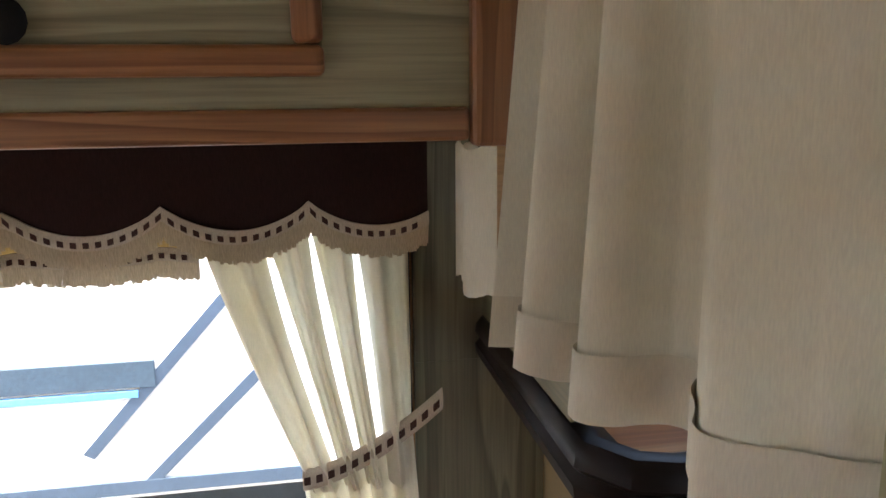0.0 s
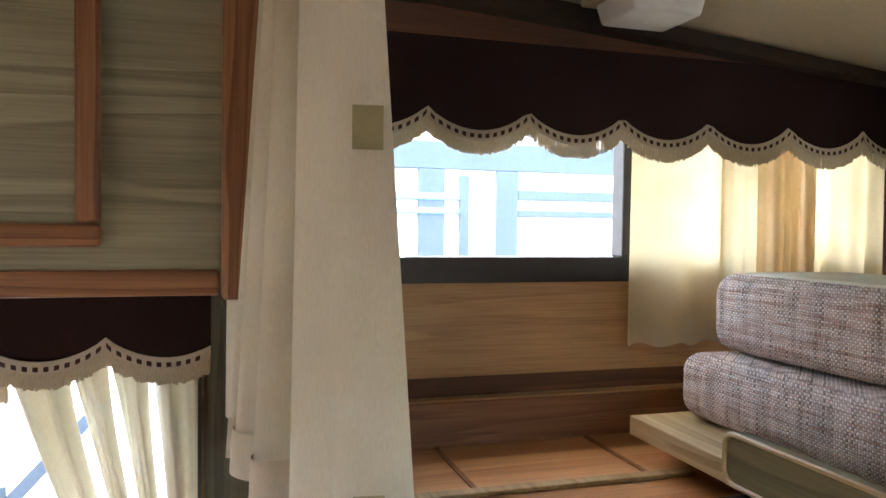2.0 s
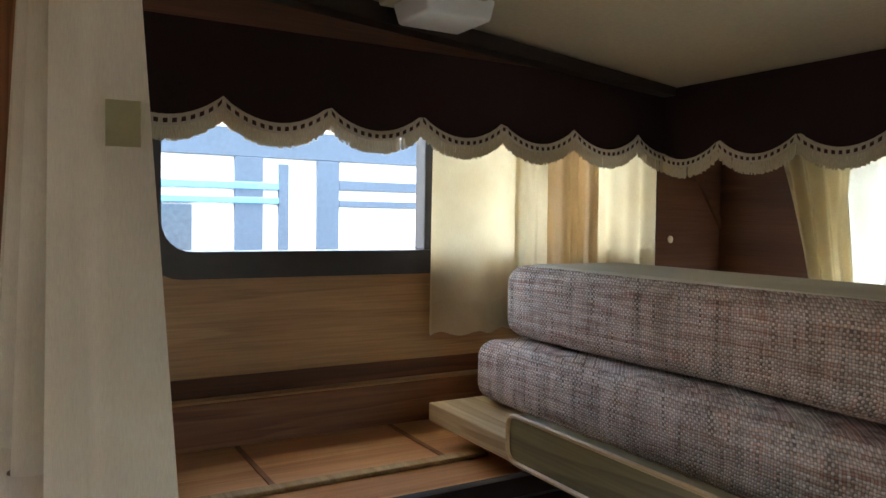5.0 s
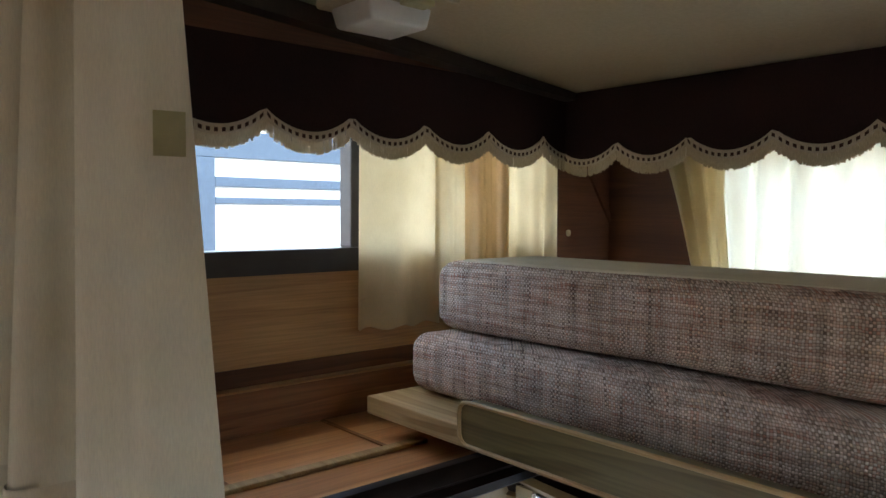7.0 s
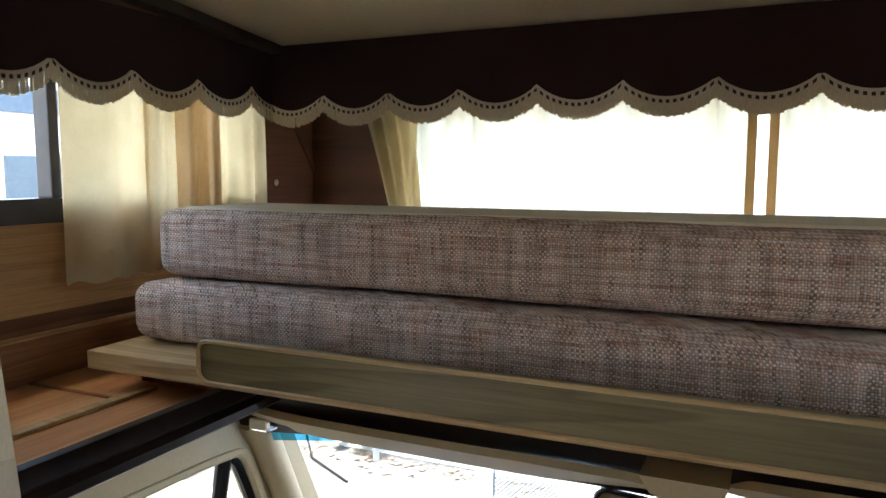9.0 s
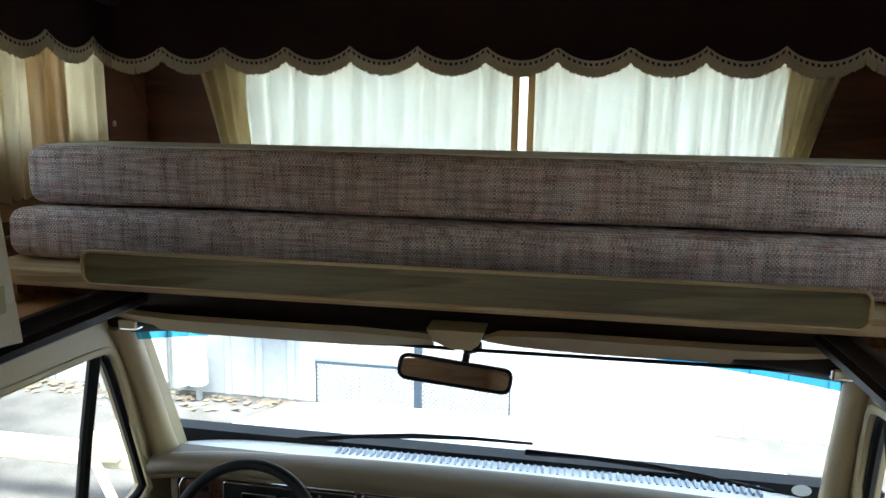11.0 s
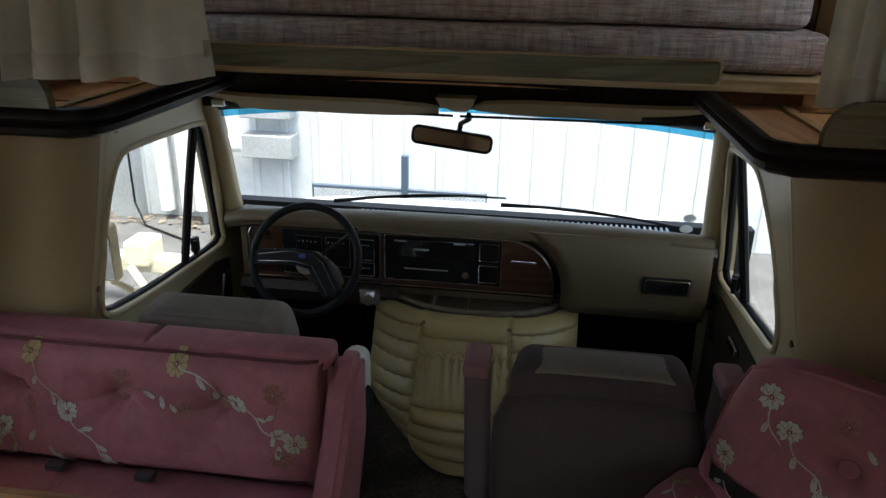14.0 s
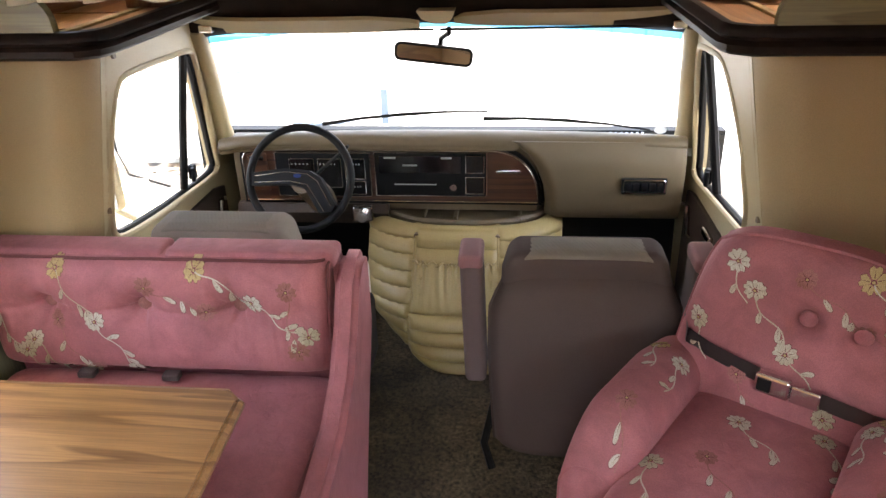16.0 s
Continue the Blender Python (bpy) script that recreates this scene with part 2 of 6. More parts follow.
def velvet(name, col):
    """Crushed velvet: patches of turned pile, rubbed spots and a fine dotted weave."""
    m, n, l, b = nodes_of(name)
    v = coords(n, l, (1, 1, 1))
    pile, rub, fine = noise_of(n, l, v, 16.0, 5, 0.6, 0.8), noise_of(n, l, v, 4.0, 3), noise_of(n, l, v, 420.0, 2)
    c = ramp(n, l, pile, ((0.32, tuple(x * 0.87 for x in col)), (0.5, col), (0.70, tuple(min(1, x * 1.14) for x in col))))
    c = blend(n, l, c, ramp(n, l, rub, ((0.38, (0.86, 0.82, 0.82)), (0.62, (1.06, 1.06, 1.06)))), 1.0, "MULTIPLY")
    c = blend(n, l, c, ramp(n, l, fine, ((0.36, (0.88,) * 3), (0.62, (1.08,) * 3))), 1.0, "MULTIPLY")
    l.new(c, b.inputs["Base Color"])
    b.inputs["Roughness"].default_value = 0.8
    b.inputs["Sheen Weight"].default_value = 0.32
    b.inputs["Sheen Tint"].default_value = (0.80, 0.36, 0.40, 1)
    b.inputs["Sheen Roughness"].default_value = 0.4
    folds = noise_of(n, l, coords(n, l, (26, 26, 6)), 1.0, 4, 0.6, 0.5)
    bump(n, l, b, folds, 0.55, 0.006)
    grain = n.new("ShaderNodeBump")
    grain.inputs["Strength"].default_value, grain.inputs["Distance"].default_value = 0.3, 0.0008
    l.new(fine, grain.inputs["Height"])
    l.new(b.inputs["Normal"].links[0].from_socket, grain.inputs["Normal"])
    l.new(grain.outputs["Normal"], b.inputs["Normal"])
    return m


def clear(name, tint=(1, 1, 1), film=0.04):
    """Window glass: passes the light straight, with a thin reflection."""
    m, n, l, b = nodes_of(name)
    t, g, mx, f = (n.new("ShaderNodeBsdfTransparent"), n.new("ShaderNodeBsdfGlossy"), n.new("ShaderNodeMixShader"), n.new("ShaderNodeFresnel"))
    t.inputs["Color"].default_value = (*tint, 1)
    g.inputs["Roughness"].default_value = 0.02
    f.inputs["IOR"].default_value = 1.12
    weak = n.new("ShaderNodeMath")
    weak.operation = "MULTIPLY"
    weak.inputs[1].default_value = 0.12
    l.new(f.outputs[0], weak.inputs[0])
    l.new(weak.outputs[0], mx.inputs[0])
    l.new(t.outputs[0], mx.inputs[1])
    l.new(g.outputs[0], mx.inputs[2])
    l.new(mx.outputs[0], n["Material Output"].inputs["Surface"])
    return m


OAK_Y = wood("pale_oak_paneling", (0.45, 0.25, 0.108), (0.55, 0.325, 0.145), "y", 0.5, 0.8, 0.6)
OAK_X = wood("pale_oak_paneling_across", (0.40, 0.215, 0.092), (0.55, 0.325, 0.145), "x", 0.5, 0.8, 0.6)
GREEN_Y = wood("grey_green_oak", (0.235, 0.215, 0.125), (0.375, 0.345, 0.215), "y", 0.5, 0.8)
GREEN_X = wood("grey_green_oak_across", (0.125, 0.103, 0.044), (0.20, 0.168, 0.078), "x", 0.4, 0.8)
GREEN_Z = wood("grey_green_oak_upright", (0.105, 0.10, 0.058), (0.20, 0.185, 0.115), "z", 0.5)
TRIM_Y = wood("orange_oak_trim", (0.19, 0.075, 0.028), (0.36, 0.165, 0.07), "y", 0.4)
TRIM_Z = wood("orange_oak_trim_upright", (0.19, 0.075, 0.028), (0.36, 0.165, 0.07), "z", 0.4)
DECKWOOD = wood("red_plywood", (0.54, 0.235, 0.090), (0.76, 0.42, 0.19), "y", 0.30, 0.6, 0.7)
RAILWOOD = wood("brown_oak_rail", (0.23, 0.095, 0.042), (0.35, 0.165, 0.078), "y", 0.45)
PINE = wood("pale_pine", (0.40, 0.26, 0.11), (0.55, 0.40, 0.20), "x", 0.5)
TABLETOP = wood("brown_table_laminate", (0.19, 0.085, 0.028), (0.39, 0.20, 0.075), "x", 0.35)
DASHWOOD = wood("walnut_dash", (0.034, 0.013, 0.007), (0.085, 0.033, 0.016), "x", 0.35)
CREAM = cloth("cream_curtain_cloth", (0.84, 0.795, 0.665), 0.42)
SHEER = cloth("sheer_cream_cloth", (0.89, 0.87, 0.77), 0.77, 0.06, 0.9, 0.06)
HEM = cloth("cream_hem_cloth", (0.74, 0.685, 0.55), 0.2)
MAROON = cloth("dark_maroon_cloth", (0.036, 0.017, 0.016), 0.0, 0.3)
FRINGE = cloth("beige_fringe", (0.66, 0.56, 0.40), 0.25, 0.3)
BRAID = cloth("beige_braid", (0.62, 0.54, 0.42), 0.0, 0.25)
BEAD = cloth("brown_braid_squares", (0.07, 0.035, 0.028), 0.0, 0.2)
TWEED = tweed("tweed_upholstery")
TICKING = cloth("pale_cushion_back", (0.70, 0.64, 0.50), 0.0)
BLACKTRIM = plain("black_brown_molding", (0.016, 0.009, 0.007), 0.42, 0, 0.3, 20)
GUNMETAL = plain("dark_bronze_frame", (0.045, 0.038, 0.035), 0.35, 0.3)
TANVINYL = plain("tan_vinyl", (0.33, 0.238, 0.122), 0.55, 0, 0.08, 300, 0.3)
CABCREAM = plain("cream_cab_trim", (0.42, 0.34, 0.20), 0.5, 0, 0.06, 200)
DASHTAN = plain("tan_dash_pad", (0.112, 0.080, 0.043), 0.5, 0, 0.07, 350, 0.4)
DOGHOUSE = plain("tan_quilted_vinyl", (0.38, 0.285, 0.122), 0.42, 0, 0.08, 200, 0.25)
TRAYBROWN = plain("brown_plastic", (0.17, 0.12, 0.075), 0.5)
BLACK = plain("black_plastic", (0.004, 0.004, 0.0045), 0.55, 0, 0.2, 300)
GLOSSBLACK = plain("black_gloss", (0.008, 0.008, 0.009), 0.12)
CHROME = plain("chrome", (0.75, 0.75, 0.76), 0.15, 1.0, 0.03)
CEILING = plain("cream_ceiling_vinyl", (0.50, 0.43, 0.31), 0.6, 0, 0.06, 120)
CARPET = plain("tan_carpet", (0.105, 0.079, 0.046), 1.0, 0, 0.75, 90, 1.0, 0.010)
TAUPE = plain("taupe_seat_cloth", (0.070, 0.049, 0.043), 0.9, 0, 0.12, 600, 0.3, 0.0008, 0.0)
TAUPELIGHT = plain("light_taupe_seat_cloth", (0.20, 0.160, 0.130), 0.9, 0, 0.15, 700, 0.4, 0.001)
DARKBROWN = plain("dark_brown_door_panel", (0.045, 0.03, 0.022), 0.6)
WHITEPAINT = plain("white_paint", (0.75, 0.75, 0.74), 0.35, 0, 0.04)
GREYPAINT = plain("grey_blue_paint", (0.30, 0.36, 0.44), 0.4)
STEEL = plain("galvanised_steel", (0.40, 0.42, 0.43), 0.45, 0.4)
BUILDINGPAINT = plain("weathered_white_siding", (0.50, 0.53, 0.55), 0.5, 0, 0.06, 12)
ASPHALT = plain("asphalt", (0.10, 0.10, 0.102), 0.95, 0, 0.3, 90, 0.8, 0.004)
GLASS = clear("window_glass", (0.97, 0.98, 0.98))
SHADEBAND = clear("blue_shade_band", (0.07, 0.34, 0.52))
TAPE = plain("yellowed_tape", (0.50, 0.46, 0.26), 0.5)
TAUPERIB = plain("ribbed_taupe_cloth", (0.17, 0.142, 0.112), 0.9, 0, 0.2, 700, 0.4, 0.001)
STITCH_WHITE = cloth("white_embroidery", (0.56, 0.52, 0.44), 0.0, 0.45, 0.75, 0.4)
STITCH_GOLD = cloth("gold_embroidery", (0.50, 0.37, 0.19), 0.0, 0.45, 0.75, 0.4)
STITCH_ROSE = cloth("rose_embroidery", (0.37, 0.165, 0.155), 0.0, 0.45, 0.75, 0.4)
STITCH_DARK = cloth("dark_stitching", (0.13, 0.045, 0.047), 0.0, 0.3)
# Oak paneling darkened in its colour for the shade at the bunk's nose
DARKOAK_Y = wood("dark_red_brown_paneling", (0.105, 0.038, 0.015), (0.20, 0.078, 0.032), "y", 0.65, 0.8, 0.6)
DARKOAK_X = wood("dark_red_brown_paneling_across", (0.105, 0.038, 0.015), (0.20, 0.078, 0.032), "x", 0.65, 0.8, 0.6)
WHITEVINYL = plain("off_white_seat_vinyl", (0.52, 0.48, 0.40), 0.5, 0, 0.06, 200)
BELT = plain("dark_webbing", (0.045, 0.032, 0.032), 0.6, 0, 0.2, 500, 0.5, 0.001)
BLUEPAINT = plain("blue_stripe_paint", (0.10, 0.26, 0.48), 0.35)
DARKGLASS = plain("dark_tinted_window", (0.06, 0.085, 0.11), 0.08)
CREAMPAINT = plain("cream_frame_paint", (0.62, 0.565, 0.43), 0.4)
MIRROR = plain("mirror_silver", (0.40, 0.42, 0.44), 0.02, 1.0, 0.01, 5, 0.0)
SNOWGRIT = plain("leaf_litter", (0.22, 0.18, 0.14), 0.95, 0, 0.5, 60, 1.0, 0.01)
EMBLEM = plain("blue_enamel", (0.03, 0.06, 0.20), 0.25)

TRAILERGREY = plain("slate_stripe_paint", (0.050, 0.075, 0.11), 0.4)
GOLDCLOTH = cloth("golden_lining_cloth", (0.68, 0.52, 0.26), 0.5, 0.2)
# Cream curtain cloth; dimmer light through bunched layers is put into its tan
DIMFOLD = cloth("dimmed_cream_folds", (0.80, 0.62, 0.38), 0.5)
TRAYTAN = plain("tan_tray_plastic", (0.13, 0.095, 0.055), 0.45)
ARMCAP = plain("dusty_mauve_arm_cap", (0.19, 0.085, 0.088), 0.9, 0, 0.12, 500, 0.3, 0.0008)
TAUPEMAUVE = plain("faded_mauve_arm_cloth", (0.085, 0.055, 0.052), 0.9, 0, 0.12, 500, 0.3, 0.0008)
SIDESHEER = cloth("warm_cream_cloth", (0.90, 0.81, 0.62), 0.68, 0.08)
STICKER = cloth("grey_sticker_film", (0.45, 0.47, 0.46), 0.6)
MAUVE = velvet("mauve_velvet", (0.29, 0.098, 0.108))
for dull, level in ((BLACK, 0.2), (TAUPE, 0.15), (BLACKTRIM, 0.12), (DARKBROWN, 0.25)):
    dull.node_tree.nodes["Principled BSDF"].inputs["Specular IOR Level"].default_value = level

# ---- structure ----
def wall_x(bm, x0, x1, y0, y1, z0, z1, holes):
    """A wall across x with rectangular openings (y0, y1, z0, z1) that go through it."""
    ys = sorted({y0, y1, *[h[0] for h in holes], *[h[1] for h in holes]})
    zs = sorted({z0, z1, *[h[2] for h in holes], *[h[3] for h in holes]})
    for a, b in zip(ys, ys[1:]):
        for c, d in zip(zs, zs[1:]):
            if not any(h[0] <= a and b <= h[1] and h[2] <= c and d <= h[3] for h in holes):
                box(bm, x0, x1, a, b, c, d)
    bmesh.ops.remove_doubles(bm, verts=bm.verts, dist=0.0005)
    return bm


REAR = -4.2
single("floor", boxed(-HW, HW, REAR, 0.80, FLOOR - 0.06, FLOOR), CARPET, "worn tan shag carpet over the whole floor", "carpet", "structure")
DIN = (-1.95, -0.69, 1.12, 1.72)      # the dinette window
BUNK = (-0.395, 0.70, 1.806, 2.11)     # the bunk's side window
wl = bmesh.new()
wall_x(wl, -HW - 0.05, -HW, REAR, -0.46, 0.0, 2.30, [DIN])
wall_x(wl, -HW - 0.05, -HW, -0.46, 1.02, 1.44, 2.30, [BUNK])
single("wall_left", wl, OAK_Y, "pale oak-grained wood paneling on the side wall", "wall", "structure")
wr = bmesh.new()
# Unseen openings, added to bring more daylight into coach and bunk
wall_x(wr, HW, HW + 0.05, REAR, -0.46, 0.0, 2.30, [(-3.1, -1.7, 0.95, 1.45)])
wall_x(wr, HW, HW + 0.05, -0.46, 1.02, 1.44, 2.30, [(-0.40, 0.08, 1.755, 2.05)])
single("wall_right", wr, OAK_Y, "pale oak-grained wood paneling on the far side wall", "wall", "structure")
wb = bmesh.new()
# The boxes leave an unseen opening, added to let daylight in from behind.
for x0, x1, z0, z1 in ((-HW, HW, 0, 0.9), (-HW, HW, 1.5, 2.3), (-HW, -0.55, 0.9, 1.5), (0.55, HW, 0.9, 1.5)):
    box(wb, x0, x1, REAR - 0.05, REAR, z0, z1)
single("wall_rear", wb, OAK_X, "plain oak-paneled rear wall with an unseen opening added for daylight", "wall", "structure")
# nose of the bunk, with its wide window
FW = (-0.86, 0.82, 1.55, 2.03)
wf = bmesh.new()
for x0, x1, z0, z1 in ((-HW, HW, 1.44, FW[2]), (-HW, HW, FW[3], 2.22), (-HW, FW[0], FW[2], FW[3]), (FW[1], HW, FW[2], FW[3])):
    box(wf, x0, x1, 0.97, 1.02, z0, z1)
single("wall_front", wf, DARKOAK_X, "paneled nose wall of the bunk, its shade coloured dark red-brown", "wall", "structure")
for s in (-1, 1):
    # Thin sheet over the side wall, coloured for the shade at the nose.
    single("nose_shade_panel", boxed(s * (HW - 0.006), s * HW, 0.735, 0.967, 1.53, 2.20), DARKOAK_Y, "side panel at the nose of the bunk, its shade coloured dark red-brown", "wall", "structure")
    # Shade of the gap above the rail, put on as a dark strip.
    single("gap_shade_strip", boxed(s * (HW - 0.004), s * HW, -0.48, 0.735, DECK + 0.06, DECK + 0.118), DARKOAK_Y, "dark strip painted as the shaded gap above the deck rail", "trim", "structure")
ce = bmesh.new()
prism(ce, [(-2.65, 2.27), (-0.30, 2.27), (1.02, 2.135), (1.02, 2.19), (-0.30, 2.33), (-2.65, 2.33)], "x", -HW - 0.05, HW + 0.05)
# Unseen roof opening between these boxes, added to light the coach from above
for x0, x1, y0, y1 in ((-HW - 0.05, HW + 0.05, REAR - 0.05, -3.55), (-HW - 0.05, -0.45, -3.55, -2.65), (0.45, HW + 0.05, -3.55, -2.65)):
    box(ce, x0, x1, y0, y1, 2.27, 2.33)
single("ceiling", ce, CEILING, "plain cream vinyl ceiling sloping down to the nose", "ceiling", "structure")
# deck of the bunk: two side ledges joined in front of the opening
dk = bmesh.new()
for s in (-1, 1):
    box(dk, s * 0.718, s * HW, -0.535, 1.0, DECK - 0.018, DECK)
deck = single("bunk_deck", dk, DECKWOOD, "red-brown plywood bunk deck with open ledges on both sides", "deck", "structure")
part("center_board", boxed(-0.715, 0.715, 0.17, 1.0, 1.486, 1.518), DECKWOOD, deck)
for s in (-1, 1):
    for y in (-0.27, 0.02):
        part("joint_strip", boxed(s * 0.905, s * 1.118, y - 0.004, y + 0.004, DECK, DECK + 0.003), RAILWOOD, deck)
    part("edge_strip", boxed(s * 0.880, s * 0.902, -0.53, 0.09, DECK, DECK + 0.008, bevel=0.002), PINE, deck, "pale edging strip")
    part("side_rail", boxed(s * 1.122, s * 1.145, -0.48, 0.95, DECK, DECK + 0.080, bevel=0.003), RAILWOOD, deck, "brown oak side rail")
    # Light along the rail's top edge, laid on as a paler strip.
    part("rail_lit_edge", boxed(s * 1.119, s * 1.145, -0.48, 0.95, DECK + 0.0805, DECK + 0.085, bevel=0.001), OAK_Y, deck, "pale strip painted as the lit top edge")
# dark bullnose molding along the ledges
def molding(bm, path, r=0.026):
    pts = [Vector(p) for p in path]
    prof = [(0.0, 0.030), (0.012, 0.028), (0.020, 0.018), (0.022, 0.006), (0.014, -0.002), (0.022, -0.012), (0.020, -0.026), (0.008, -0.034), (-0.03, -0.034), (-0.03, 0.012), (-0.012, 0.025)]
    rings = []
    for k, p in enumerate(pts):
        a, b = pts[max(0, k - 1)], pts[min(len(pts) - 1, k + 1)]
        d1 = (p - a).normalized() if k else (b - p).normalized()
        d2 = (b - p).normalized() if k < len(pts) - 1 else d1
        n1, n2 = Vector((d1.y, -d1.x, 0)), Vector((d2.y, -d2.x, 0))
        n = (n1 + n2).normalized() / max(0.4, math.cos(n1.angle(n2) / 2))
        rings.append([bm.verts.new(p + n * u + Vector((0, 0, w))) for u, w in prof])
    m = len(prof)
    for a, b in zip(rings, rings[1:]):
        for i in range(m):
            bm.faces.new((a[i], a[(i + 1) % m], b[(i + 1) % m], b[i]))
    bm.faces.new(rings[0])
    bm.faces.new(rings[-1][::-1])
    bmesh.ops.recalc_face_normals(bm, faces=bm.faces)
    return bm


mz = DECK + 0.012
path = [(-HW, -0.545, mz), (-0.74, -0.545, mz), (-0.705, -0.52, mz), (-0.695, -0.49, mz), (-0.695, 0.17, mz)]
part("edge_molding", molding(bmesh.new(), path), BLACKTRIM, deck, "glossy black-brown bullnose molding", smooth=35)
part("edge_molding", molding(bmesh.new(), [(-x, y, z) for x, y, z in path[::-1]]), BLACKTRIM, deck, "glossy black-brown bullnose molding", smooth=35)
# end panels that stand on the ledges
for s in (-1, 1):
    poly = rounded(-HW, -0.775, DECK + 0.019, DECK + 0.125, 0.07, 6, (0, 0, 1, 0))
    if s > 0:
        poly = [(-p, q) for p, q in poly][::-1]
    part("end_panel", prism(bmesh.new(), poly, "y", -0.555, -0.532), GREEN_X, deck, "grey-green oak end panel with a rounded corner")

# partitions behind the cab, curved into the door jambs, and cab sides with window openings
def side_x(z):
    return 0.915 - (z - 0.85) * (0.215 if z > 0.85 else 0.03)


def cast(poly, c, ang):
    """Where a ray from c at an angle leaves a polygon."""
    dx, dz = math.cos(ang), math.sin(ang)
    best = 0.0
    for (ax, az), (bx, bz) in zip(poly, poly[1:] + poly[:1]):
        ex, ez = bx - ax, bz - az
        det = dx * ez - dz * ex
        if abs(det) < 1e-9:
            continue
        t = ((ax - c[0]) * ez - (az - c[1]) * ex) / det
        w = ((ax - c[0]) * dz - (az - c[1]) * dx) / det
        if t > 0 and -1e-6 <= w <= 1 + 1e-6:
            best = max(best, t)
    return (c[0] + dx * best, c[1] + dz * best)


def smooth_ring(poly, times=2):
    """Cut the corners of a closed outline."""
    for _ in range(times):
        out = []
        for a, b in zip(poly, poly[1:] + poly[:1]):
            out += [(a[0] * 0.8 + b[0] * 0.2, a[1] * 0.8 + b[1] * 0.2), (a[0] * 0.2 + b[0] * 0.8, a[1] * 0.2 + b[1] * 0.8)]
        poly = out
    return poly


def cab_side(s):
    bm = bmesh.new()
    if s < 0:
        win = [(-0.30, 0.885), (-0.06, 0.845), (0.44, 0.806), (0.515, 0.815), (0.50, 0.86), (0.245, 1.30), (0.20, 1.325), (-0.20, 1.345), (-0.265, 1.335), (-0.30, 1.24), (-0.318, 1.0)]
    else:
        win = [(-0.16, 0.87), (0.06, 0.845), (0.44, 0.806), (0.515, 0.815), (0.50, 0.86), (0.245, 1.30), (0.20, 1.325), (-0.02, 1.345), (-0.10, 1.325), (-0.195, 1.18), (-0.225, 1.0)]
    win = smooth_ring(win)
    outer = [(-0.36, 0.15), (0.78, 0.15), (0.72, 0.86), (0.36, 1.36), (0.30, 1.46), (-0.36, 1.46)]
    c = (0.10, 1.08)
    angs = sorted([2 * math.pi * k / 80 for k in range(80)] + [math.atan2(z - c[1], y - c[0]) % (2 * math.pi) for y, z in outer])
    win, outer = [cast(win, c, a) for a in angs], [cast(outer, c, a) for a in angs]
    lay = [([bm.verts.new((s * (side_x(z) + off), y, z)) for y, z in win], [bm.verts.new((s * (side_x(z) + off), y, z)) for y, z in outer]) for off in (0.0, 0.045)]
    m = len(win)
    for w, o in lay:
        for k in range(m):
            bm.faces.new((w[k], w[(k + 1) % m], o[(k + 1) % m], o[k]))
    for k in range(m):
        for ring in (0, 1):
            a, b = lay[0][ring], lay[1][ring]
            bm.faces.new((a[k], a[(k + 1) % m], b[(k + 1) % m], b[k]))
    bmesh.ops.recalc_face_normals(bm, faces=bm.faces)
    return bm, win


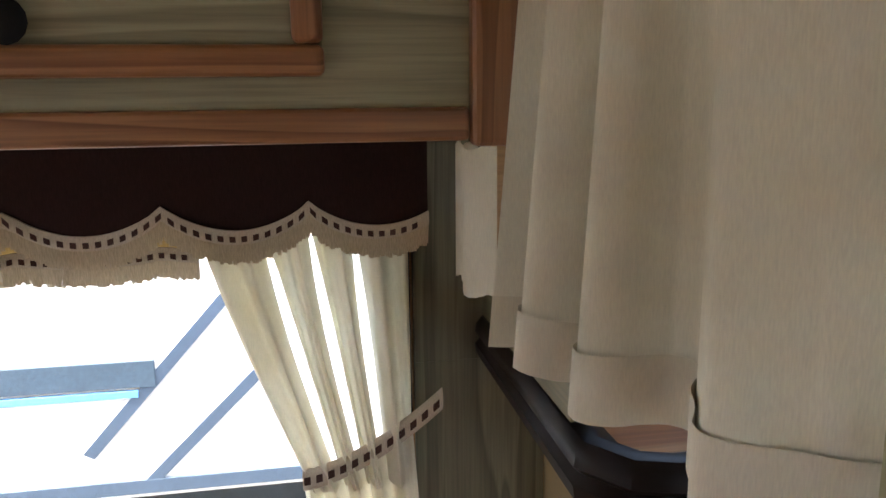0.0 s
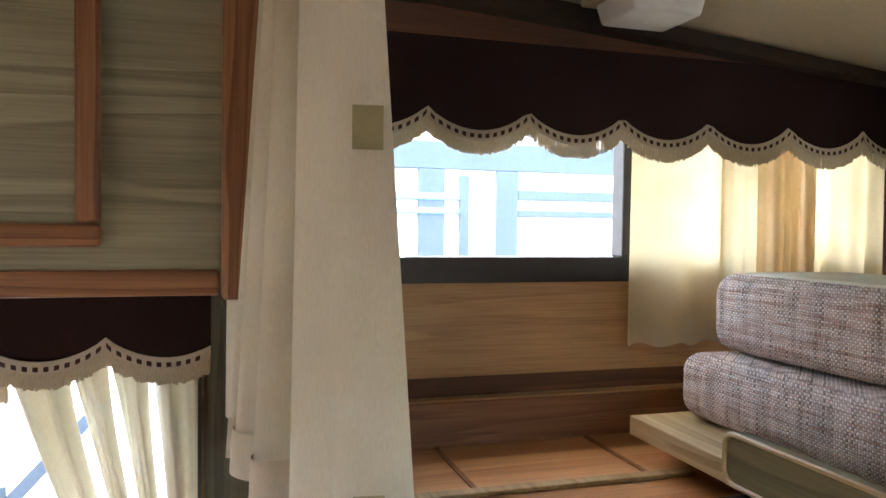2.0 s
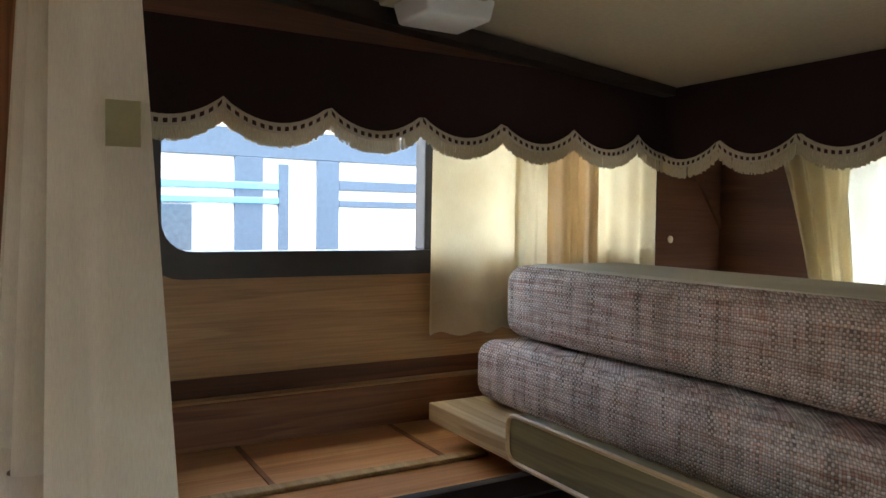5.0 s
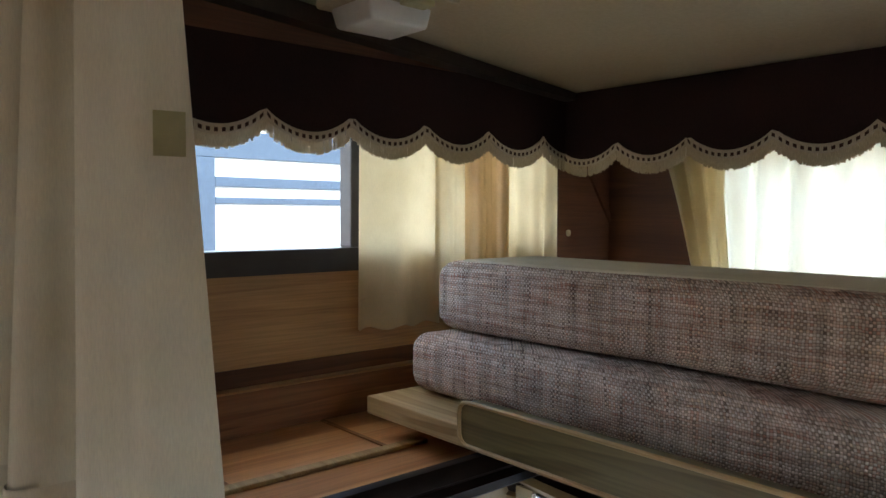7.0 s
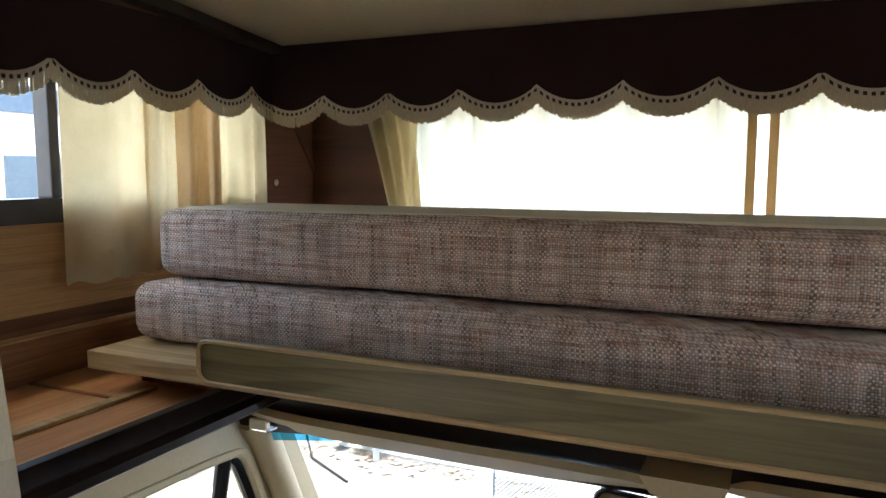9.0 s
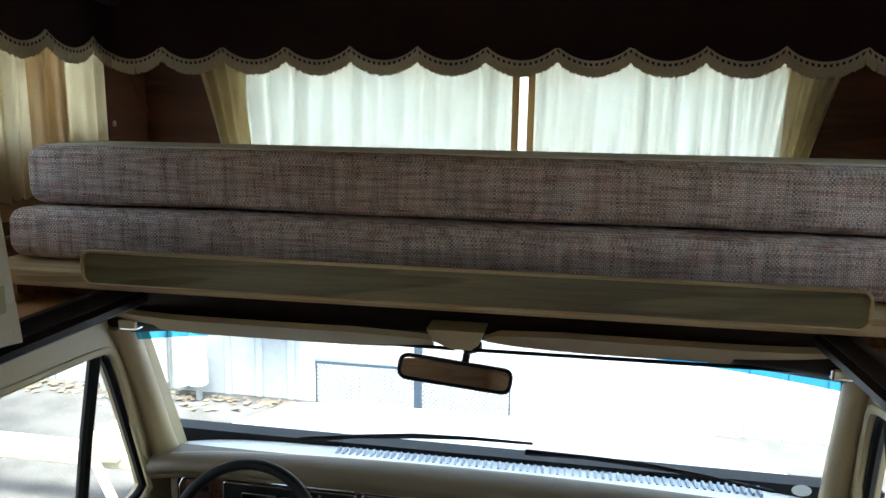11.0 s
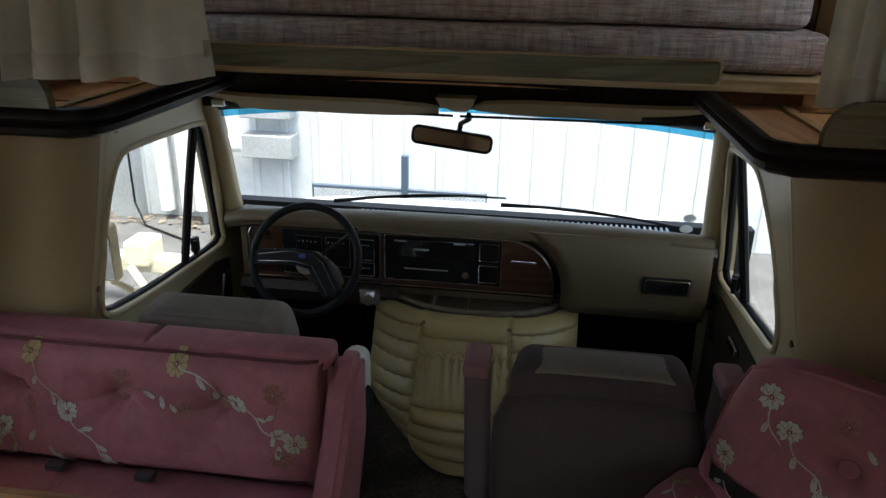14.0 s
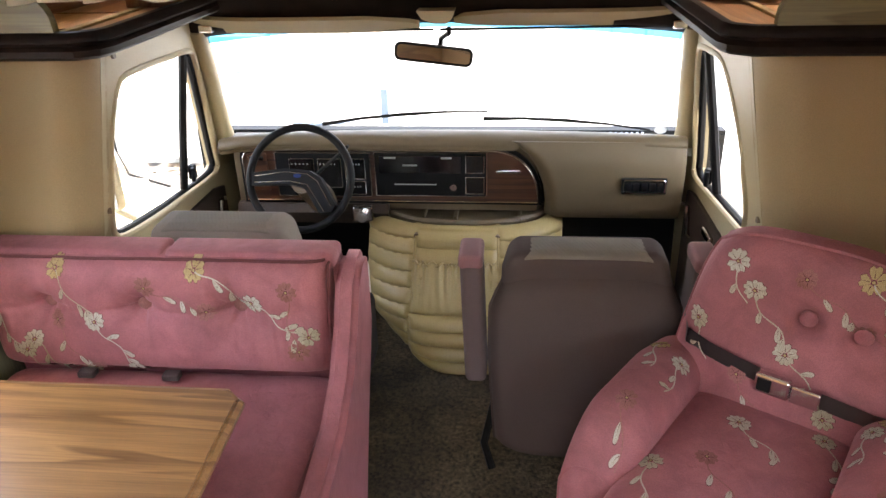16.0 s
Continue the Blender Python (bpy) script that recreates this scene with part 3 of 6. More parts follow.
for s in (-1, 1):
    bm, win = cab_side(s)
    side = single("cab_side_wall", bm, CABCREAM, "cream cab side wall around a door window", "wall", "structure")
    def jamb(u, v, s=s):
        z = FLOOR + v * (1.46 - FLOOR)
        xi = side_x(z)
        if u < 0.5:
            a = u * 2
            return (s * (xi + 0.10 * (1 - math.cos(a * math.pi / 2)) ), -0.34 - 0.12 * math.sin(a * math.pi / 2), z)
        a = (u - 0.5) * 2
        return (s * (xi + 0.10 + a * (HW - xi - 0.10)), -0.46, z)
    part("jamb_panel", sheet(bmesh.new(), jamb, 24, 10, 0.02, (0, 0.5, 0)), TANVINYL, side, "tan vinyl partition panel curving into the door", smooth=50)
    # cream lip, rubber seal, vent post and glass
    part("window_lip", tube(bmesh.new(), [(s * (side_x(z) + 0.002), y + 0.008 * (1 if y > 0.1 else -1), z + 0.008 * (1 if z > 1.08 else -1)) for y, z in win], 0.011, 8, True), CABCREAM, side, "rounded cream lip of the window opening", smooth=True)
    low = [(y, z) for y, z in win if z < 0.90 or (y > 0.2 and z < 1.33)]
    start = max(range(len(low)), key=lambda k: math.dist(low[k], low[k - 1]))
    low = low[start:] + low[:start]
    part("window_seal", tube(bmesh.new(), [(s * (side_x(z) + 0.020), y, z) for y, z in low], 0.013, 8), BLACK, side, "black rubber window seal", smooth=True)
    part("vent_post", tube(bmesh.new(), [(s * (side_x(1.31) + 0.020), 0.205, 1.325), (s * (side_x(1.1) + 0.020), 0.212, 1.10), (s * (side_x(0.83) + 0.020), 0.235, 0.832)], 0.015, 8), BLACK, side, "black vent window post", smooth=True)
    part("vent_latch", boxed(s * (side_x(0.90) - 0.012), s * (side_x(0.90) + 0.012), 0.245, 0.275, 0.862, 0.915, bevel=0.006), BLACK, side, "black vent window latch")
    for y, z in ((-0.30, 1.415), (-0.335, 0.99)):
        part("snap", tube(bmesh.new(), [(s * (side_x(z) + 0.002), y, z), (s * (side_x(z) - 0.006), y, z)], 0.009, 10), TRAYBROWN, side, smooth=True)
    gl = bmesh.new()
    gl.faces.new([gl.verts.new((s * (side_x(z) + 0.022), y, z)) for y, z in win])
    pane = part("pane", gl, GLASS, side, "clear door glass")
    pane.visible_shadow = False
    # door below the belt
    dm = bmesh.new()
    prism(dm, [(-0.30, 0.20), (0.52, 0.20), (0.52, 0.735), (0.43, 0.755), (-0.30, 0.765)], "x", s * 0.925, s * 0.905)
    door = part("door_panel", dm, DARKBROWN, side, "dark brown door panel")
    part("window_crank", tube(bmesh.new(), [(s * 0.906, 0.40, 0.60), (s * 0.895, 0.40, 0.61), (s * 0.890, 0.425, 0.71), (s * 0.870, 0.425, 0.72)], 0.009, 8), CHROME, door, "chrome window crank", smooth=True)
    part("door_handle", boxed(s * 0.907, s * 0.890, 0.10, 0.20, 0.70, 0.73, bevel=0.006), CHROME, door, "chrome door handle")
    part("lock_knob", tube(bmesh.new(), [(s * 0.895, 0.24, 0.86), (s * 0.895, 0.24, 0.91)], 0.008, 8), BLACK, door)

# windshield surround: pillars, header, cab roof and firewall
WS = {"bl": (-0.835, 0.494, 0.955), "br": (0.835, 0.494, 0.955), "tl": (-0.764, 0.243, 1.36), "tr": (0.764, 0.243, 1.36)}
frame_ws = thing("windshield", (0, 0.494, 0.93), "wide clear windshield with cream pillars and a blue shade band", "windshield", kind="structure")
for s in (-1, 1):
    pts = [(s * 0.875, 0.545, 0.90), (s * 0.868, 0.505, 0.98), (s * 0.828, 0.370, 1.20), (s * 0.806, 0.280, 1.34), (s * 0.795, 0.24, 1.40)]
    part("pillar", tube(bmesh.new(), pts, [0.040, 0.034, 0.031, 0.033, 0.042], 12), CABCREAM, frame_ws, smooth=True)
def arch(x):
    """Rise of the glass's upper edge towards the middle."""
    return 0.042 * (1 - min(1.0, abs(x) / 0.80) ** 2.2)
HDP = [(0.16, 1.50), (0.17, 1.45), (0.21, 1.385), (0.245, 1.36), (0.285, 1.362), (0.31, 1.40), (0.31, 1.50)]
def header(u, v):
    x = -0.84 + 1.68 * u
    y, z = HDP[round(v * 6)]
    return (x, y, z + (arch(x) if z < 1.48 else 0.0))
part("header", sheet(bmesh.new(), header, 40, 6), BLACKTRIM, frame_ws, "dark brown header above the glass", smooth=40)
n = 16
def glassfn(u, v):
    a, b = Vector(WS["bl"]).lerp(Vector(WS["br"]), u), Vector(WS["tl"]).lerp(Vector(WS["tr"]), u)
    p = a.lerp(b, v)
    p.y += 0.06 * (1 - (2 * u - 1) ** 2) + 0.01
    p.z += arch(p.x) * v
    return p
g = part("glass", sheet(bmesh.new(), lambda u, v: glassfn(u, v * 0.94), n, 3), GLASS, frame_ws, "clear glass")
g.visible_shadow = False
g = part("shade_band", sheet(bmesh.new(), lambda u, v: glassfn(u, 0.94 + v * 0.06), n, 1), SHADEBAND, frame_ws, "blue tinted shade band")
g.visible_shadow = False
# Unseen white sheet, added to throw daylight back onto the hood.
part("hood_bounce_skin", boxed(-1.14, 1.14, 0.335, 1.02, 1.424, 1.434), WHITEPAINT, frame_ws, "unseen white skin added under the overhang to bounce light onto the hood")
part("firewall", boxed(-1.08, 1.08, 0.74, 0.80, 0.09, 0.90), BLACK, frame_ws, "dark firewall")

# ---- valances ----
def scallop_edge(s, base, drop, d, phase):
    """Height of the lower edge at a run s along the valance: round lobes that meet in upward points."""
    f = ((s - phase) / d) % 1.0
    return base - drop * math.sin(math.pi * f) ** 0.72


def valance(name, start, along, length, inward, top, base, drop, d, phase, label, depth=0.02, face_cloth=None):
    """A stiff cloth valance with a braided, fringed, scalloped lower edge. top: function of s."""
    a, n = Vector(along), Vector(inward)
    st = Vector(start)
    tg = thing(name, st + a * (length / 2) + Vector((0, 0, base - st.z)), label, "valance", "valances of the motorhome")
    nu = int(length / 0.012)
    def face(u, v):
        s = u * length
        lo = scallop_edge(s, base, drop, d, phase) - 0.006
        z = lo + (top(s) - lo) * v
        return st + a * s + n * (0.004 * math.sin(s * 23) * (1 - v)) + Vector((0, 0, z - st.z))
    part("valance_face", sheet(bmesh.new(), face, nu, 8, depth, tuple(-n)), face_cloth or MAROON, tg, "dark maroon quilted cloth" if face_cloth is None else "golden cloth heading", smooth=40)
    br = bmesh.new()
    def braid(u, v):
        s = u * length
        lo = scallop_edge(s, base, drop, d, phase)
        return st + a * s + n * (0.006 + 0.002 * math.sin(v * math.pi)) + Vector((0, 0, lo - 0.017 + v * 0.017 - st.z))
    b = part("braid", sheet(br, braid, nu, 3, 0.004, tuple(-n)), BRAID, tg, "beige woven braid", smooth=40)
    sq = bmesh.new()
    k = 0.008
    while k < length - 0.01:
        lo = scallop_edge(k, base, drop, d, phase)
        l2 = scallop_edge(k + 0.008, base, drop, d, phase)
        q = [st + a * kk + n * 0.0095 + Vector((0, 0, zz - st.z)) for kk, zz in ((k, lo - 0.0135), (k + 0.0068, l2 - 0.0135), (k + 0.0068, l2 - 0.0065), (k, lo - 0.0065))]
        sq.faces.new([sq.verts.new(p) for p in q])
        k += 0.0135
    part("braid_pattern", sq, BEAD, b, "dark brown woven squares", kind="stuff")
    fr = bmesh.new()
    rnd = random.Random(int(length * 1000))
    k = 0.0
    while k < length:
        lo = scallop_edge(k, base, drop, d, phase) - 0.015
        ln = 0.024 + rnd.uniform(-0.003, 0.003)
        w = 0.0016
        sl = rnd.uniform(-0.002, 0.002)
        p0 = st + a * k + n * (0.003 + rnd.uniform(-0.002, 0.003)) + Vector((0, 0, lo - st.z))
        p1 = p0 + a * sl + Vector((0, 0, -ln))
        vs = [fr.verts.new(p) for p in (p0 - a * w, p0 + a * w, p1 + a * w * 1.4, p1 - a * w * 1.4)]
        fr.faces.new(vs)
        k += 0.0016
    part("fringe", fr, FRINGE, tg, "beige thread fringe", kind="stuff")
    return tg


SC = 0.1785
valance("bunk_valance", (-1.055, -0.72, 2.05), (0, 1, 0), 1.385, (1, 0, 0), lambda s: 2.175, 2.062, 0.038, SC, (-0.312 + 0.72) % SC, "dark maroon scalloped valance with beige fringe over the bunk window")
valance("bunk_valance", (-1.055, 0.665, 2.05), (1, 0, 0), 2.11, (0, -1, 0), lambda s: 2.168, 2.047, 0.038, SC, (-0.902 + 1.055) % SC, "dark maroon scalloped valance with beige fringe across the nose")
valance("bunk_valance", (1.055, -0.72, 2.05), (0, 1, 0), 1.385, (-1, 0, 0), lambda s: 2.175, 2.055, 0.038, SC, (-0.312 + 0.72) % SC, "dark maroon scalloped valance with fringe on the blank side wall")
valance("dinette_valance", (-1.05, -2.2, 1.70), (0, 1, 0), 1.555, (1, 0, 0), lambda s: 1.775, 1.700, 0.034, 0.168, (-0.789 + 2.2) % 0.168, "dark maroon scalloped valance with beige fringe over the dinette window")
valance("dinette_valance", (-1.115, -2.2, 1.64), (0, 1, 0), 1.27, (1, 0, 0), lambda s: 1.74, 1.640, 0.008, 0.168, 0.05, "golden cloth and fringe hanging close to the dinette window", 0.004, GOLDCLOTH)
# crown molding
single("crown_molding", prism(bmesh.new(), [(-0.72, 2.225), (-0.30, 2.225), (0.66, 2.15), (0.66, 2.168), (-0.30, 2.262), (-0.72, 2.268)], "x", -1.06, -1.02), DARKBROWN, "dark brown wooden crown molding under the ceiling", "molding", "structure")
single("soffit", prism(bmesh.new(), [(-0.72, 2.178), (0.64, 2.178), (0.64, 2.186), (-0.30, 2.2275), (-0.72, 2.2275)], "x", -1.145, -1.066), DARKOAK_Y, "dark oak strip between valance and crown molding", "trim", "structure")

# ---- cushions and boards of the bunk ----
def cushion(name, x0, x1, y0, y1, z0, z1, label, r=0.03):
    tg = thing(name, ((x0 + x1) / 2, (y0 + y1) / 2, z0), label, "cushion", "bunk cushions")
    bm = boxed(x0, x1, y0, y1, z0, z1, bevel=r, seg=4)
    bmesh.ops.subdivide_edges(bm, edges=[e for e in bm.edges if e.calc_length() > 0.25], cuts=12, use_grid_fill=True)
    for v in bm.verts:
        p = v.co
        v.co += Vector((0, -0.006 * math.sin((p.z - z0) / (z1 - z0) * math.pi), 0)) if p.y < y0 + 0.05 else Vector()
        v.co.z += 0.004 * noise.noise(p * 4)
    part("cover", bm, TWEED, tg, smooth=50)
    if z0 > 1.6:
        part("top_panel", boxed(x0 + 0.05, x1 - 0.05, y0 + 0.026, y1 - 0.012, z1 - 0.003, z1 + 0.003, bevel=0.002), TICKING, tg, "plain cream top cloth")
    part("piping", tube(bmesh.new(), [(x0 + 0.02, y0 + 0.008, z1 - 0.014), (x1 - 0.02, y0 + 0.008, z1 - 0.014)], 0.004, 6), TWEED, tg)
    return tg


cushion("bunk_cushion", -0.950, 0.99, 0.10, 0.80, 1.557, 1.664, "lower tweed foam cushion lying on the bunk board")
cushion("bunk_cushion", -0.935, 0.945, 0.15, 0.385, 1.668, 1.793, "upper tweed foam cushion stacked on the lower one")
bb = thing("bunk_extension", (0, 0.05, DECK), "sliding bunk board with a grey-green front lip", "bunk board")
part("board", boxed(-0.975, 1.0, 0.025, 0.90, 1.520, 1.552, bevel=0.002), PINE, bb, "pale plywood board")
for s in (-1, 1):
    part("support", boxed(s * 0.73, s * 0.95, 0.12, 0.86, DECK + 0.001, 1.5195), RAILWOOD, bb)
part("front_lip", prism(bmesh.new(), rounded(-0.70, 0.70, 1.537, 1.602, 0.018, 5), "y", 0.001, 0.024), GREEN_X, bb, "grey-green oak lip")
lipedge = [(p, -0.001, q) for p, q in rounded(-0.70, 0.70, 1.537, 1.602, 0.018, 5)]
part("lip_edging", tube(bmesh.new(), lipedge, 0.0035, 6, True), PINE, bb, "pale edging")

# ---- curtains ----
def rounded_path(pts, times=2):
    """Cut the corners of a plan line."""
    for _ in range(times):
        out = [pts[0]]
        for a, b in zip(pts, pts[1:]):
            out += [a.lerp(b, 0.25), a.lerp(b, 0.75)]
        pts = out + [pts[-1]]
    return pts


def drape(bm, path, z0, z1, folds, amp, flare=0.0, seed=0, thick=0.002, nv=14, nu=None, lift=0.0):
    """A hanging cloth along a plan line, in folds that deepen downwards."""
    pts = rounded_path([Vector(p) for p in path])
    runs = [0.0]
    for a, b in zip(pts, pts[1:]):
        runs.append(runs[-1] + (b - a).length)
    total = runs[-1]
    rnd = random.Random(seed)
    ph = [rnd.uniform(0, 6.28) for _ in range(4)]
    def at(u):
        s = u * total
        for k in range(len(pts) - 1):
            if s <= runs[k + 1] + 1e-9:
                f = (s - runs[k]) / (runs[k + 1] - runs[k])
                d = (pts[k + 1] - pts[k]).normalized()
                return pts[k].lerp(pts[k + 1], f), Vector((d.y, -d.x))
        return pts[-1], Vector((0, 1))
    def fn(u, v):
        p, nrm = at(u)
        h = v if z1 > 2 else v * (z1 - z0) / 0.65
        g = 0.55 + 0.45 * (1 - h)
        w = math.sin(u * folds * 2 * math.pi + ph[0] + 0.5 * math.sin(u * 9 + ph[1])) + 0.35 * math.sin(u * folds * 4.3 * math.pi + ph[2] + h * 0.7)
        if flare:
            p = Vector((p.x, -0.555 + (p.y + 0.555) * (1.34 - 0.80 * h)))
        q = p + nrm * (amp * g * w * (1 - 0.8 * max(0.0, (u - 0.9) / 0.1) if flare else 1.0) + lift) + Vector((flare * (u - 0.75) * (2.04 - z0 - (z1 - z0) * v), 0))
        return (q.x, q.y, z0 + (z1 - z0) * v + 0.004 * math.sin(u * 17 + ph[3]))
    nu = nu or max(24, int(folds * 14))
    return sheet(bm, fn, nu, nv, thick, (0.4, 0.8, 0))


def rail(pts):
    return tube(bmesh.new(), pts, 0.006, 6)


def patch(z, x):
    bm = bmesh.new()
    a, b = Vector((x + 0.001, -0.537, 0)), Vector((x + 0.004, -0.514, 0))
    q = [bm.verts.new((p.x, p.y, zz)) for p, zz in ((a, z), (b, z), (b, z + 0.033), (a, z + 0.033))]
    f = bm.faces.new(q)
    bmesh.ops.solidify(bm, geom=[f], thickness=0.002)
    return bm


for s in (-1, 1):
    cu = thing("divider_curtain", (s * 0.7, -0.53, 1.58), "long cream curtain drawn aside at the front of the bunk" if s < 0 else "cream curtain bunched at the far side of the bunk", "curtain", "bunk divider curtains")
    if s < 0:
        line = [(-0.785, -0.600), (-0.750, -0.540), (-0.705, -0.612), (-0.660, -0.540), (-0.620, -0.600), (-0.585, -0.540), (-0.525, -0.562), (-0.464, -0.559), (-0.450, -0.503)]
        far = [(-1.03, -0.605), (-0.995, -0.626), (-0.965, -0.603), (-0.93, -0.622), (-0.89, -0.602)]
        part("far_fold", drape(bmesh.new(), far, 1.605, 1.765, 1.5, 0.006, 0.0, 8), CREAM, cu, smooth=60)
        for z, x in ((1.920, -0.4445), (1.632, -0.428)):
            part("tape_patch", patch(z, x), TAPE, cu, "yellowed square of fastening tape")
    else:
        line = [(0.77, -0.50), (0.83, -0.54), (0.89, -0.49), (0.96, -0.54), (1.05, -0.50)]
    part("cloth", drape(bmesh.new(), line, 1.585, 2.235, 4.0, 0.012, 0.13 if s < 0 else 0.0, 3, nu=110), CREAM, cu, smooth=60)
    for lift in (0.0035, -0.0035):
        part("hem", drape(bmesh.new(), line, 1.584, 1.635, 4.0, 0.012, 0.13 if s < 0 else 0.0, 3, 0.0004, 4, 110, lift), HEM, cu, "doubled hem", smooth=60)
    part("track", rail([(s * 1.12, -0.53, 2.25), (s * 0.40, -0.53, 2.25)]), CHROME, cu)
# bunk side window curtain and nose curtains
bc = thing("bunk_side_curtain", (-1.13, 0.42, 1.645), "cream curtain half drawn over the bunk side window", "curtain")
part("cloth", drape(bmesh.new(), [(-1.104, 0.100), (-1.104, 0.300)], 1.648, 2.10, 1.4, 0.012, 0.0, 5, nu=60), SIDESHEER, bc, smooth=60)
part("cloth", drape(bmesh.new(), [(-1.104, 0.480), (-1.104, 0.692)], 1.648, 2.10, 2.0, 0.014, 0.0, 2, nu=60), SIDESHEER, bc, smooth=60)
part("fold", drape(bmesh.new(), [(-1.098, 0.290), (-1.070, 0.318), (-1.084, 0.356)], 1.655, 2.10, 0.8, 0.008, 0.0, 7, nu=40), SIDESHEER, bc, "soft cream fold", smooth=60)
part("fold", drape(bmesh.new(), [(-1.105, 0.362), (-1.060, 0.392), (-1.078, 0.410), (-1.070, 0.428)], 1.655, 2.10, 1.0, 0.006, 0.0, 9, nu=40), DIMFOLD, bc, "bunched cream fold, coloured tan for dimmer light", smooth=60)
part("fold", drape(bmesh.new(), [(-1.100, 0.450), (-1.066, 0.466), (-1.080, 0.492)], 1.655, 2.10, 1.0, 0.006, 0.0, 11, nu=40), DIMFOLD, bc, "bunched cream fold, coloured tan for dimmer light", smooth=60)
part("hem", drape(bmesh.new(), [(-1.101, 0.100), (-1.101, 0.300)], 1.646, 1.705, 1.4, 0.012, 0.0, 5, nu=60), SIDESHEER, bc, "doubled hem", smooth=60)
for s in (-1, 1):
    fcn = thing("nose_curtain", (s * 0.45, 0.94, 1.55), "sheer cream curtain over the nose window, glowing with daylight", "curtain", "nose window curtains")
    rnc = random.Random(21 + s)
    tw = [(rnc.uniform(60, 150), rnc.uniform(0, 6.28), rnc.uniform(-2.5, 2.5), rnc.uniform(0.2, 0.6)) for _ in range(5)]
    def fall(u, v, s=s, tw=tw):
        x = 0.072 + s * (0.012 + u * (1.02 if s < 0 else 0.865))
        z = 1.52 + v * 0.54
        pull = max(0.0, (u - 0.70) / 0.30) ** 1.2
        x -= s * pull * (1 - v) ** 0.8 * 0.15
        f = math.sin(u * 64 + 1.4 * math.sin(u * 11 + s)) + sum(a * math.sin(u * w + p + t * v) for w, p, t, a in tw)
        return (x, 0.932 + 0.009 * f * (0.7 + 0.5 * pull), z)
    part("cloth", sheet(bmesh.new(), fall, 260, 12, 0.001, (0, 0.9, 0)), SHEER, fcn, smooth=70)
    def outer_fold(u, v, fall=fall):
        u0 = 0.83 + 0.02 * math.sin(v * 4)
        return Vector(fall(u0 + (1 - u0) * u, v)) + Vector((0, -0.012 + 0.006 * math.sin(u * 29), 0))
    part("gathered_edge", sheet(bmesh.new(), outer_fold, 60, 12, 0.001, (0, 0.9, 0)), SIDESHEER, fcn, "doubled cream outer folds", smooth=70)
    part("edge_hem", boxed(0.072 + s * 0.012, 0.072 + s * 0.032, 0.918, 0.921, 1.52, 2.06), DIMFOLD, fcn, "doubled edge hem, coloured tan for dimmer light")

# ---- overhead cabinet over the dinette ----
CX = -0.867
cab = thing("overhead_cabinet", (-1.0, -1.4, 1.774), "grey-green oak overhead cabinet with orange oak trim", "cabinet")
part("body", boxed(-HW + 0.002, CX, -2.6, -0.590, 1.776, 2.262), GREEN_Y, cab)
part("bottom_trim", boxed(CX - 0.01, CX + 0.012, -2.6, -0.632, 1.774, 1.806, bevel=0.004), TRIM_Y, cab, "orange oak rail")
part("corner_post", boxed(CX - 0.012, CX + 0.016, -0.630, -0.578, 1.768, 2.262, bevel=0.008, seg=3), TRIM_Z, cab, "rounded oak post")
dr = part("door", boxed(CX + 0.001, CX + 0.012, -1.36, -0.768, 1.838, 2.20, bevel=0.002), GREEN_Y, cab)
for nm, b in (("frame_rail", (-1.36, -0.766, 1.834, 1.862)), ("frame_rail", (-1.36, -0.766, 2.176, 2.204)), ("frame_stile", (-0.7945, -0.7665, 1.8625, 2.1755)), ("frame_stile", (-1.3595, -1.332, 1.8625, 2.1755))):
    part(nm, boxed(CX + 0.012, CX + 0.026, *b, bevel=0.007, seg=3), TRIM_Y if nm == "frame_rail" else TRIM_Z, dr, "orange oak molding")
part("door_knob", tube(bmesh.new(), [(CX + 0.012, -1.025, 1.880), (CX + 0.03, -1.025, 1.880), (CX + 0.034, -1.025, 1.880)], [0.012, 0.02, 0.014], 14), BLACK, dr, "black round knob", smooth=True)

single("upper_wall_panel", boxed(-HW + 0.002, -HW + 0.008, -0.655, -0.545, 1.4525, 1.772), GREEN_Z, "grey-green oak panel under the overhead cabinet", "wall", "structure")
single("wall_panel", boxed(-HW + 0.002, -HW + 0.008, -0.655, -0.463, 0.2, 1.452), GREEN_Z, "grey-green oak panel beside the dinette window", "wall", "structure")

